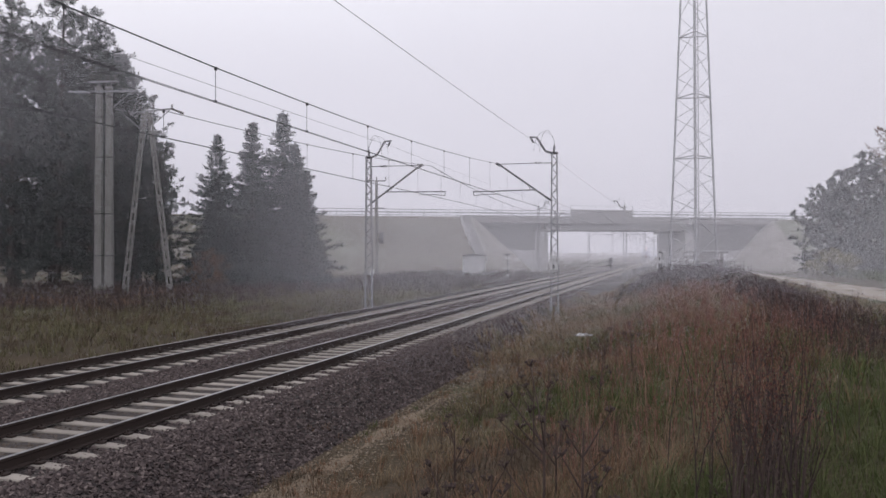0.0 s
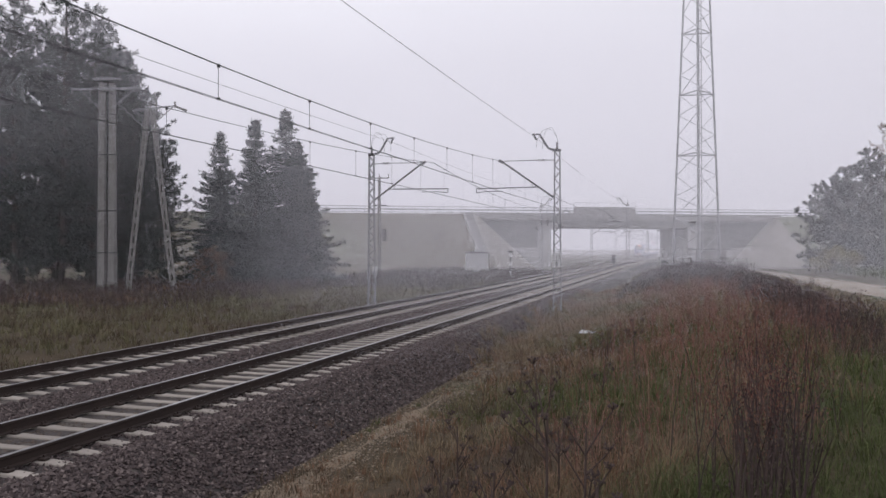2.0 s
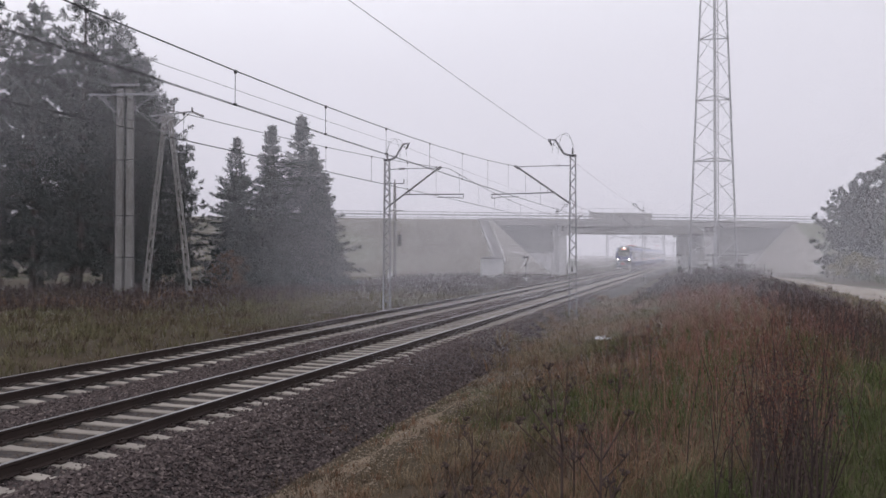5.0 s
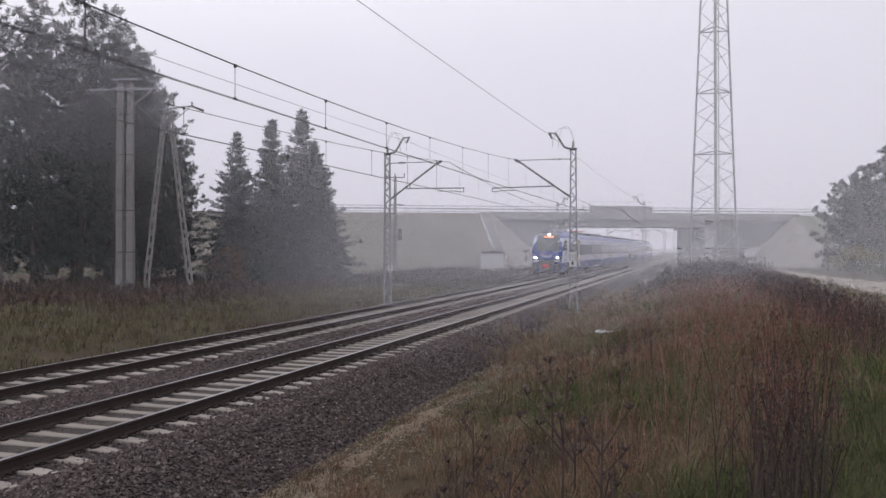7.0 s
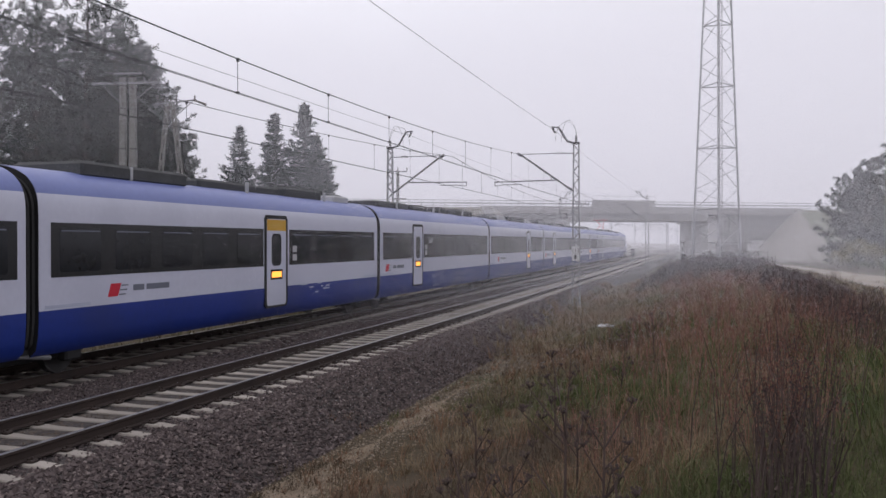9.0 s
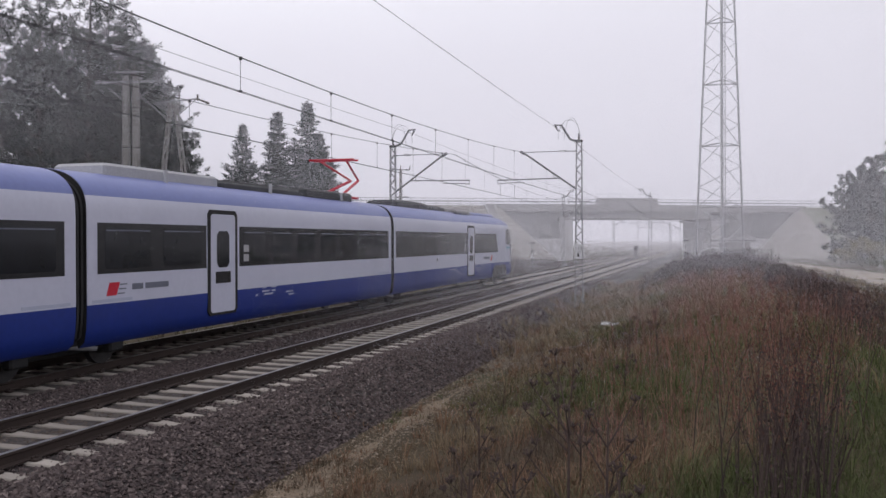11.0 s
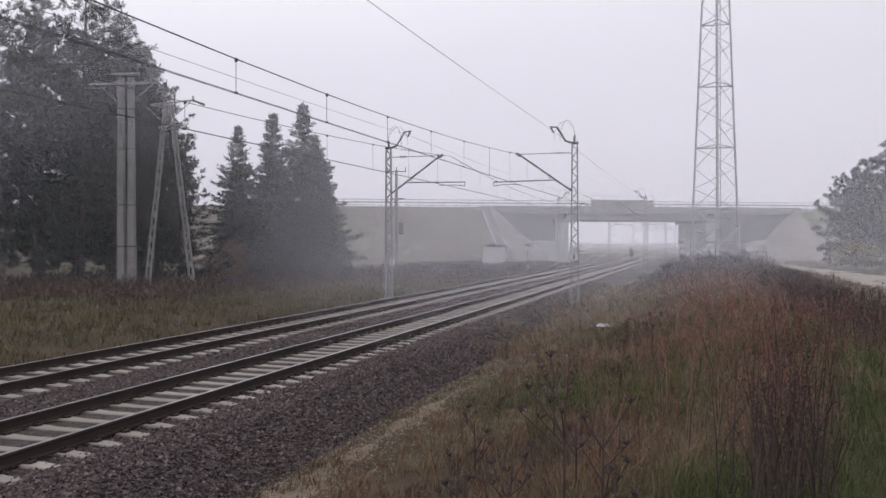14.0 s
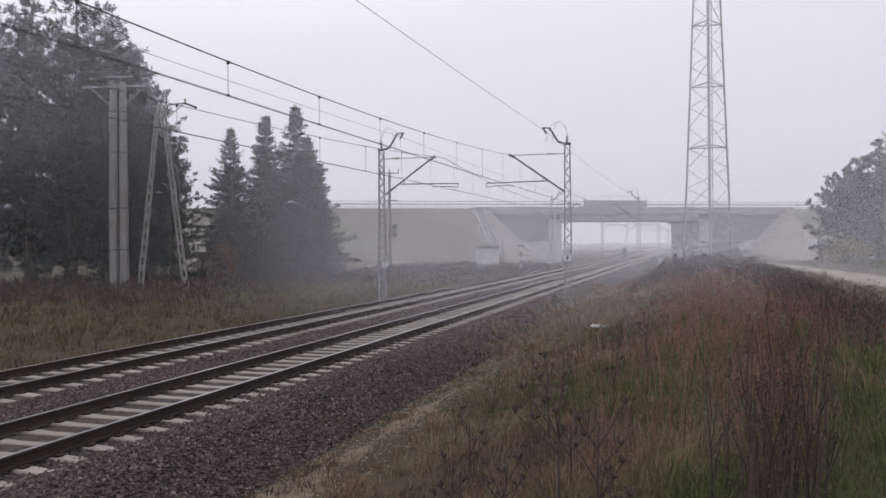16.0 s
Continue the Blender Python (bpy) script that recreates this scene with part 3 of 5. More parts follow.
def broadleaf(h, seed, spread, limbs, leaves, size, low=0.1):
    """A forking trunk with limbs and twigs, and leaves scattered along them."""
    rng = np.random.default_rng(seed)
    wood, C, D, Ls = Geo(), [], [], []
    for k in range(6):
        wood.rod((0, 0, h * k / 6), (0.01 * h * math.sin(k), 0, h * (k + 1) / 6), h * 0.012 * (1 - k / 7), h * 0.012 * (1 - (k + 1) / 7), n=6, caps=False)
    for k in range(limbs):
        a = low + (1 - low) * (k + rng.random()) / limbs
        ang = rng.random() * 6.283
        d = np.array([math.cos(ang), math.sin(ang), rng.uniform(0.4, 1.1)])
        d /= np.linalg.norm(d)
        o = np.array([0, 0, a * h])
        L = h * spread * (1.15 - a) * rng.uniform(0.7, 1.2) + 0.1 * h * spread
        wood.rod(o, o + d * L, 0.01 + 0.006 * h * (1 - a), 0.006, n=4, caps=False)
        for j in range(7):
            u = rng.uniform(0.25, 1)
            e = d + rng.normal(0, 0.55, 3)
            e /= np.linalg.norm(e)
            wood.rod(o + d * L * u, o + d * L * u + e * L * 0.4, 0.008, 0.004, n=3, caps=False)
            C.append(o + d * L * u)
            D.append(e)
            Ls.append(L * 0.45)
    v, f = needle_quads(rng, np.array(C), np.array(D), leaves, np.array(Ls), size, 0.02)
    crown = Geo()
    crown.v, crown.f = v.tolist(), f.tolist()
    return wood.mesh("trunk"), crown.mesh("crown")


PINE_A = conifer("pine", 22, 3, 0.06, 0.19, 1.2)
PINE_B = conifer("pine", 20, 5, 0.05, 0.21, 1.2)
PINE_C = conifer("pine", 11, 9, 0.02, 0.30, 2.3)
SPRUCE_A = conifer("spruce", 15, 7, 0.02, 0.36, 1.0)
SPRUCE_B = conifer("spruce", 14, 11, 0.02, 0.38, 1.0)
BIRCH_A = broadleaf(11, 21, 0.30, 46, 7, 0.12, 0.2)
SHRUB_A = broadleaf(2.4, 23, 0.75, 26, 12, 0.09, 0.0)
SHRUB_B = broadleaf(2.4, 24, 0.75, 24, 9, 0.08, 0.0)
SHRUB_C = broadleaf(2.4, 25, 0.75, 26, 12, 0.09, 0.0)



# ---- poles, cabinets and signs beside the line ----
ROOFING = material("grey_sheet_roof", (0.20, 0.20, 0.21), (0.15, 0.15, 0.155), rough=0.6, bump=0.05)
PORCELAIN = material("brown_porcelain", (0.05, 0.035, 0.03), (0.035, 0.025, 0.022), rough=0.3, bump=0)


def insulator_row(parent, pts, h=0.45):
    for p in pts:
        g = Geo().rod(p, (p[0], p[1], p[2] + h), 0.035, n=6)
        for k in range(3):
            g.rod((p[0], p[1], p[2] + h * (0.35 + 0.22 * k)), (p[0], p[1], p[2] + h * (0.47 + 0.22 * k)), 0.10, 0.05, n=8)
        part("insulator", g, PORCELAIN, parent)


def h_pole():
    t = thing("double_pole", "weathered concrete double pole with a steel crossarm", "utility pole", at=pose(-38.6, 51.6, 0, 0, 0, 15))
    for x in (-0.36, 0.36):
        p = part("pole", Geo().add([(x + sx * w, sy * w, z) for z, w in ((-1.0, 0.25), (14.0, 0.17)) for sx, sy in ((-1, -1), (1, -1), (1, 1), (-1, 1))],
                                   [(3, 2, 1, 0), (4, 5, 6, 7), (0, 1, 5, 4), (1, 2, 6, 5), (2, 3, 7, 6), (3, 0, 4, 7)]), POLECON, t)
        for z in (2.2, 5.1, 9.0, 11.8):
            w = 0.285 - 0.08 * (z + 1) / 15
            part("band", Geo().box(x - w, -w, z, x + w, w, z + 0.07), DARKSTEEL, p)
    part("crossarm", Geo().bar((-2.4, -0.3, 13.55), (2.5, -0.3, 13.62), 0.10, 0.14), STEEL, t)
    part("crossarm", Geo().bar((-0.9, -0.3, 14.25), (1.1, -0.3, 14.28), 0.10, 0.12), STEEL, t)
    for a, b in ((-1.8, -0.5), (2.0, 0.5)):
        part("brace", Geo().bar((a, -0.3, 13.5), (b, -0.28, 12.3), 0.06, 0.06), STEEL, t)
    insulator_row(t, [(x, -0.3, 14.3) for x in (-0.7, -0.2, 0.4, 0.9)])
    part("cable_pipe", Geo().rod((-0.72, -0.15, -0.8), (-0.62, -0.15, 12.2), 0.05, n=6), DARKSTEEL, t)


h_pole()


def a_pole():
    """Two leaning concrete poles with openings, joined at the top."""
    t = thing("leaning_pole_pair", "two leaning concrete poles with openings joined at the top", "utility pole", at=pose(-35.9, 52.3, 0, 0, 0, 15))
    for base, top in (((-1.55, 0.4, -1.0), (0.05, 0, 12.3)), ((1.85, 0.2, -1.0), (0.35, 0, 12.3))):
        b, q = Vector(base), Vector(top)
        g = Geo()
        for s in (-1, 1):
            g.bar(b + Vector((s * 0.16, 0, 0)), q + Vector((s * 0.10, 0, 0)), 0.10, 0.20, (0, 1, 0))
        leg = part("pole_flange", g, POLECON, t)
        n = 15
        for k in range(n):
            a0, a1 = (k + 0.0) / n, (k + 0.42) / n
            part("pole_web", Geo().bar(b.lerp(q, a0), b.lerp(q, a1), 0.22, 0.15, (0, 1, 0)), POLECON, leg)
    part("crossarm", Geo().bar((-0.9, -0.2, 12.1), (2.1, -0.2, 12.4), 0.08, 0.10), STEEL, t)
    part("brace", Geo().bar((0.7, -0.2, 11.3), (1.9, -0.2, 12.35), 0.05, 0.05), STEEL, t)
    part("brace", Geo().bar((-1.9, -0.2, 12.5), (-0.2, -0.2, 11.0), 0.05, 0.05), STEEL, t)
    part("tension_insulator", Geo().rod((1.95, -0.25, 12.4), (2.9, -0.6, 12.0), 0.05, 0.09, n=8), PORCELAIN, t)
    insulator_row(t, [(x, -0.2, 12.25) for x in (-0.6, -0.2, 0.3, 0.7, 2.0)])


a_pole()


def far_pole():
    t = thing("utility_pole", "concrete utility pole with two short crossarms and a box", "utility pole", at=pose(-32.3, 89.8, 0, 0, 0, 15))
    part("pole", Geo().rod((0, 0, -0.8), (0, 0, 10.4), 0.22, 0.15, n=10), POLECON, t)
    part("crossarm", Geo().bar((-1.0, 0, 10.3), (1.0, 0, 10.3), 0.1, 0.1), DARKSTEEL, t)
    for x in (-1.0, 0, 1.0):
        part("insulator", Geo().rod((x, 0, 10.3), (x, 0, 10.75), 0.06, n=6), PORCELAIN, t)
    part("crossarm", Geo().bar((-0.6, 0, 7.3), (0.9, 0, 7.3), 0.1, 0.1), DARKSTEEL, t)
    part("switch_box", Geo().box(0.3, -0.25, 3.4, 0.75, 0.25, 4.7, 0.04), DARKSTEEL, t, "dark switch box")
    part("meter_box", Geo().box(-0.7, -0.5, -0.7, -0.2, -0.1, 0.6, 0.04), WHITEPAINT, t, "white meter box")


far_pole()


def relay_cabin():
    t = thing("relay_cabin", "white sheet-metal relay cabin with a grey overhanging roof", "cabin", at=pose(-23.9, 100.8, -0.65, 0, 0, 15))
    part("plinth", Geo().box(-1.15, -0.9, -0.4, 1.15, 0.9, 0.22, 0.03), CONCRETE, t)
    part("hut_body", Geo().box(-1.32, -1.05, 0.2, 1.32, 1.05, 2.65, 0.03), WHITEPAINT, t)
    part("roof", Geo().prism([(-1.5, 2.65), (1.5, 2.65), (1.5, 2.74), (0, 3.0), (-1.5, 2.74)], -1.25, 1.25), ROOFING, t, "low grey roof")
    d = part("door", Geo().box(0.35, -1.08, 0.3, 1.2, -1.04, 2.4), WHITEPAINT, t)
    part("handle", Geo().box(0.42, -1.12, 1.2, 0.46, -1.07, 1.4), DARKSTEEL, d)


relay_cabin()


def striped_post(x, y, z):
    t = thing("marker_post", "black and white striped marker post", "post", "marker posts", at=pose(x, y, z))
    for k in range(6):
        part("stripe", Geo().rod((0, 0, k * 0.48), (0, 0, (k + 1) * 0.48), 0.09, n=8), WHITEPAINT if k % 2 else DARKSTEEL, t)
    part("marker_board", Geo().box(-0.32, -0.04, 2.88, 0.32, 0.04, 3.06, 0.02), DARKSTEEL, t)


striped_post(-17.2, 87.6, -0.75)
striped_post(-2.6, 113.5, -0.5)


def track_box(x, y, h, w):
    t = thing("trackside_box", "small dark trackside equipment box on a post", "equipment box", "trackside boxes", at=pose(x, y, -0.3))
    part("post", Geo().rod((0, 0, -0.3), (0, 0, h * 0.4), 0.07, n=8), DARKSTEEL, t)
    part("box", Geo().box(-w / 2, -0.16, h * 0.3, w / 2, 0.16, h, 0.03), DARKSTEEL, t)


track_box(-10.68, 138.5, 1.9, 0.55)
track_box(-2.1, 96.0, 1.6, 0.45)


def tower_hut():
    t = thing("equipment_hut", "grey equipment hut with a flat roof under the tower", "hut", at=pose(2.4, 91.5, 0.2, 0, 0, 15))
    part("hut_body", Geo().box(-1.0, -1.1, -0.3, 1.5, 1.1, 2.15, 0.03), BRIDGECON, t)
    part("roof", Geo().box(-1.7, -1.4, 2.2, 1.9, 1.4, 2.38, 0.03), ROOFING, t, "dark flat roof")
    part("cabinet", Geo().box(-2.5, -0.5, -0.3, -1.4, 0.4, 1.5, 0.03), WHITEPAINT, t, "pale steel cabinet")
    part("cable_tray", Geo().bar((-2.4, -0.6, 1.75), (1.6, -0.6, 2.0), 0.3, 0.08), STEEL, t)
    for k in range(9):
        part("fence_post", Geo().rod((-4.2 + k * 0.9, -2.6, -0.6), (-4.2 + k * 0.9, -2.6, 1.4), 0.035, n=6), DARKSTEEL, t)
    part("fence_rail", Geo().rod((-4.2, -2.6, 1.35), (3.0, -2.6, 1.35), 0.02, n=5), DARKSTEEL, t)


tower_hut()


def drain_chute():
    """Pale concrete steps with a rail down the bank, beside the bridge."""
    t = thing("bank_stairs", "pale concrete stairs with a railing down the bank", "stairs", at=BR @ pose(-25.5, -5.5, 8.15))
    n = 16
    for k in range(n):
        a = k / n
        part("step", Geo().box(-0.75, -11.0 * a - 0.72, -7.0 * a - 0.5, 0.75, -11.0 * a, -7.0 * a + 0.1), BRIDGECON, t)
    part("railing", Geo().rod((-0.8, 0, 1.0), (-0.8, -11, -6.2), 0.05), WHITEPAINT, t)
    part("railing", Geo().rod((0.8, 0, 1.0), (0.8, -11, -6.2), 0.05), WHITEPAINT, t)
    for k in range(6):
        for x in (-0.8, 0.8):
            part("railing_post", Geo().rod((x, -11 * k / 5, -7.0 * k / 5 - 0.2), (x, -11 * k / 5, 1.0 - 7.2 * k / 5), 0.035), WHITEPAINT, t)


drain_chute()
def forest():
    tall = [(-54, 55, 1.08, 0), (-50.8, 56.5, 1.02, 1), (-47.3, 57.5, 1.04, 0), (-45.2, 58.6, 0.98, 1), (-43.2, 58.8, 0.78, 0), (-41.8, 59.5, 0.66, 1), (-40.0, 60.0, 0.52, 0),
            (-49, 63, 1.06, 0), (-47, 65, 0.98, 1), (-55, 62, 1.1, 0), (-58, 57, 1.05, 1), (-50, 66, 0.9, 0), (-52, 70, 1.1, 1), (-54, 74, 1.0, 0),
            (-49.5, 59.5, 1.0, 1), (-45.5, 61.5, 0.8, 0)]
    for k, (x, y, s, w) in enumerate(tall):
        plant_tree((PINE_A, PINE_B)[w], PINE, x, y, s, k * 67, "pine_tree", "tall dark green pine in a dense group", "pine tree", "pine wood")
    for k, (x, y, s, w) in enumerate([(-38.2, 66.1, 0.88, 0), (-34.8, 66.1, 1.0, 1), (-33.2, 68.5, 1.02, 0), (-36.7, 69.5, 0.86, 1), (-29.6, 65.0, 0.70, 1), (-31.2, 66.5, 0.82, 0),
                                      (-40.5, 70, 0.72, 1), (-32.6, 63.6, 0.55, 1), (-36.6, 63.5, 0.55, 0)]):
        plant_tree((SPRUCE_A, SPRUCE_B)[w], SPRUCE, x, y, s, k * 49, "spruce_tree", "dark spruce with drooping branches", "spruce tree", "spruces")
    for k, (x, y, s) in enumerate([(13.4, 94.8, 0.72), (15.4, 93.4, 0.88), (17.2, 91.8, 1.02), (19.5, 95, 1.0), (16.0, 98, 0.8), (21.5, 90, 0.95), (23.5, 96, 1.1), (18.2, 88, 0.62)]):
        plant_tree(PINE_C, PINE, x, y, s, k * 77 + 20, "pine_tree", "bushy dark pine beside the sandy track", "pine tree", "pines by the track")
    for k, (x, y, s) in enumerate([(19.4, 90.8, 1.25), (22.5, 93, 1.15)]):
        plant_tree(BIRCH_A, BIRCH, x, y, s, k * 120, "birch_tree", "birch with thinning rust-brown autumn leaves", "birch tree", "birches")
    for k, (x, y, s, m) in enumerate([(12.6, 80.5, 0.24, YELLOWLEAF), (14.0, 82.0, 0.20, YELLOWLEAF), (11.4, 84, 0.15, YELLOWLEAF), (-33.5, 57.5, 0.16, BIRCH), (-36.2, 61, 0.30, BIRCH),
                                      (-46, 53.5, 0.22, PINE), (-50, 52.5, 0.22, PINE), (-42.5, 55.5, 0.2, PINE), (16.5, 83.5, 0.2, PINE), (-37.5, 57, 0.15, PINE), (-54, 50, 0.24, PINE)]):
        lab = "low yellowing shrub beside the sandy track" if m is YELLOWLEAF else "low dark shrub at the edge of the trees"
        plant_tree(SHRUB_A if m is YELLOWLEAF else SHRUB_B if m is BIRCH else SHRUB_C, m, x, y, s * 4.0, k * 50, "shrub", lab, "shrub", "shrubs")


forest()

# ---- fog haze imitated by curtains of fine opaque white streaks, thicker the farther off ----
FOG = bpy.data.materials.new("haze_streaks")
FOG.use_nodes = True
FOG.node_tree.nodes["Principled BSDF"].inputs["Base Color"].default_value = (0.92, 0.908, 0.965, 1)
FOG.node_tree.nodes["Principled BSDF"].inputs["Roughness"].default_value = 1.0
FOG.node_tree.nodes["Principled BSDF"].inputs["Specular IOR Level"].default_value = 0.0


def fog_curtain(y, cover, top, slant):
    """Made-up slanting streaks, much finer than the eye can part, that imitate haze by veiling a share of what lies
    behind.
    """
    rng = np.random.default_rng(int(y))
    th = radians(slant)
    c, s = math.cos(th), math.sin(th)
    pitch = y * 0.00055
    step = pitch / abs(s)
    low, rise = -0.9, top + 0.9
    run = rise * c / s
    x0, x1 = -1.3 * y - 25 - max(run, 0), 0.6 * y + 25 - min(run, 0)
    n = int((x1 - x0) / step)
    xb = x0 + (np.arange(n) + rng.uniform(0.1, 0.9, n)) * step
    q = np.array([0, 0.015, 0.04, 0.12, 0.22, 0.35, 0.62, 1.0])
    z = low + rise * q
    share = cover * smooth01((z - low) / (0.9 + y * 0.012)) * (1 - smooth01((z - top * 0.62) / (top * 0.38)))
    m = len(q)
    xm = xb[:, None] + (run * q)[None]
    haze_gain = np.ones((n, m))
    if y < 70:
        # imitated haze: thinned low before the wood, thickened high on the left
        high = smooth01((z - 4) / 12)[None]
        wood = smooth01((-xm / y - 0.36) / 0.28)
        haze_gain = 0.9 * (1 - 0.78 * wood) * (1 - high) + (0.9 + 0.6 * smooth01((-xm / y - 0.2) / 0.3)) * high
    h = share[None] * haze_gain * pitch * 0.5
    v = np.empty((n, m, 2, 3))
    for j, e in ((0, -1), (1, 1)):
        v[:, :, j, 0] = xm - e * s * h
        v[:, :, j, 1] = y + e * h
        v[:, :, j, 2] = z[None] + e * c * h
    k = (np.arange(n) * m)[:, None] + np.arange(m - 1)[None]
    k = k.reshape(-1) * 2
    g = Geo()
    g.v, g.f = v.reshape(-1, 3).tolist(), np.stack([k, k + 2, k + 3, k + 1], 1).tolist()
    tagged(part("fog", g, FOG), "thin veil of pale streaks imitating fog haze", "fog", kind="stuff")


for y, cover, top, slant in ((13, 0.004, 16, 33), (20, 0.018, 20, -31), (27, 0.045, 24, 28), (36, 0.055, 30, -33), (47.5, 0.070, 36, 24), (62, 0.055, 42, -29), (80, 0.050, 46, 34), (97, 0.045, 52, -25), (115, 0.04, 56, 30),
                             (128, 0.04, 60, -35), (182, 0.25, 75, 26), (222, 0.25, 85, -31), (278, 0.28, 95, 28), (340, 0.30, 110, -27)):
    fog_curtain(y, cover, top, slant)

# ---- train: eight cars, moving towards -y; its nose is at the local origin ----
TRAIN_WHITE = material("train_white", (0.56, 0.57, 0.69), (0.51, 0.52, 0.64), rough=0.35, scale=0.7, fine=9, bump=0.02, spec=0.5, c=(0.48, 0.49, 0.60))
TRAIN_BLUE = material("train_blue", (0.014, 0.036, 0.24), (0.011, 0.030, 0.20), rough=0.45, scale=0.7, fine=9, bump=0.02, spec=0.3, c=(0.02, 0.035, 0.17))
TRAIN_ROOF = material("train_roof_blue", (0.15, 0.185, 0.43), (0.13, 0.16, 0.38), rough=0.4, scale=0.7, fine=9, bump=0.02, spec=0.5)
TRAIN_DARK = material("train_underside", (0.030, 0.030, 0.033), (0.018, 0.017, 0.017), rough=0.8, scale=3, fine=30, bump=0.2)
TRAIN_BAND = material("black_window_band", (0.010, 0.011, 0.014), (0.008, 0.009, 0.011), rough=0.25, bump=0, spec=0.4)
TRAIN_GLASS = material("tinted_glass", (0.016, 0.018, 0.023), (0.010, 0.011, 0.014), rough=0.06, bump=0, scale=0.8, fine=3, spec=0.3)
SCREEN_GLASS = material("windscreen_glass", (0.10, 0.11, 0.115), (0.07, 0.078, 0.082), rough=0.08, bump=0, scale=0.8, fine=3, spec=0.7)
ROOF_KIT = material("roof_equipment", (0.075, 0.077, 0.080), (0.045, 0.046, 0.048), rough=0.6, scale=1.5, fine=20, bump=0.1)
ROOF_PALE = material("roof_hatch", (0.45, 0.45, 0.47), (0.36, 0.36, 0.38), rough=0.5, scale=1.5, fine=20, bump=0.03)
BROW = material("grey_brow", (0.17, 0.16, 0.17), (0.12, 0.115, 0.12), rough=0.4, bump=0.02)
RED = material("red_paint", (0.58, 0.022, 0.05), (0.48, 0.018, 0.04), rough=0.5, bump=0.03)
YELLOW = material("yellow_paint", (0.62, 0.36, 0.03), (0.55, 0.31, 0.03), rough=0.5, bump=0.02)
PALETEXT = material("pale_lettering", (0.45, 0.48, 0.60), (0.40, 0.42, 0.55), rough=0.5, bump=0)
TEAL = material("teal_lettering", (0.10, 0.38, 0.50), (0.09, 0.33, 0.45), rough=0.5, bump=0)
GREYTEXT = material("grey_lettering", (0.16, 0.17, 0.22), (0.13, 0.14, 0.18), rough=0.5, bump=0)
LAMP_WHITE = glowing("headlight_glow", (1.0, 0.95, 0.88), 18.0)
LAMP_AMBER = glowing("amber_display_glow", (1.0, 0.38, 0.05), 1.5)
LAMP_CORAL = glowing("coral_display_glow", (1.0, 0.30, 0.16), 1.1)
W = 1.41
END_L, MID_L = 22.1, 16.85


def section(width, top, zs, low=0.45, n=2.7, m=13, q=8):
    """Half outline from the bottom up to the roof's middle: (x, z)."""
    pts = [(width * 0.86, low), (width * 0.955, low + 0.12), (width * 0.985, low + 0.35), (width, low + 0.62)]
    pts += [(width, low + 0.62 + (zs - low - 0.62) * k / q) for k in range(1, q + 1)]
    for k in range(1, m + 1):
        a = math.pi / 2 * k / m
        pts.append((width * max(0.0, math.cos(a)) ** (2 / n), zs + (top - zs) * math.sin(a) ** (2 / n)))
    return pts


def ring(pts):
    return pts + [(-x, z) for x, z in reversed(pts[:-1])]


def body_shell(name, y0, y1, parent):
    """A straight car shell, split into skirt, side and roof colours by height."""
    for nm, lo, hi, mat in (("skirt", -9, 1.27, TRAIN_BLUE), ("side_shell", 1.27, 3.38, TRAIN_WHITE), ("roof_shell", 3.38, 9, TRAIN_ROOF)):
        half = section(W, 3.93, 3.0)
        out = []
        for (xa, za), (xb, zb) in zip(half, half[1:]):
            a, b = max(lo, za), min(hi, zb)
            if b <= a + 1e-6:
                continue
            f = lambda z: xa + (xb - xa) * (z - za) / (zb - za) if zb > za else xa
            if not out:
                out.append((f(a), a))
            out.append((f(b), b))
        g = Geo()
        for s in (1, -1):
            n = len(out)
            g.add([(s * x, y, z) for y in (y0, y1) for x, z in out],
                  [((i, i + 1, n + i + 1, n + i) if s < 0 else (i, n + i, n + i + 1, i + 1)) for i in range(n - 1)])
        part(nm, g, mat, parent, smooth=True)
    g = Geo()
    pr = ring(section(W - 0.01, 3.92, 3.0))
    for yy, flip in ((y0, 0), (y1, 1)):
        idx = tuple(range(len(pr)))
        g.add([(x, yy, z) for x, z in pr], [idx if not flip else idx[::-1]])
    g.box(-1.2, y0, 0.45, 1.2, y1, 0.5)
    part("end_walls", g, TRAIN_DARK, parent)


def side_panel(name, pts, mat, parent, lift, label="", s=0):
    """A thin panel on the side s, or one on either side; pts are (y, z) in order round it."""
    if not s:
        side_panel(name, pts, mat, parent, lift, label, -1)
        s = 1
    n = len(pts)
    a = [(s * (W - 0.02), y, z) for y, z in pts] + [(s * (W + lift), y, z) for y, z in pts]
    fs = [tuple(range(n, 2 * n)), *[(i, (i + 1) % n, n + (i + 1) % n, n + i) for i in range(n)]]
    return part(name, Geo().add(a, fs if s < 0 else [f[::-1] for f in fs]), mat, parent, label)


def rect(y0, y1, z0, z1, c=0.0):
    if not c:
        return [(y0, z0), (y1, z0), (y1, z1), (y0, z1)]
    return [(y0 + c, z0), (y1 - c, z0), (y1, z0 + c), (y1, z1 - c), (y1 - c, z1), (y0 + c, z1), (y0, z1 - c), (y0, z0 + c)]


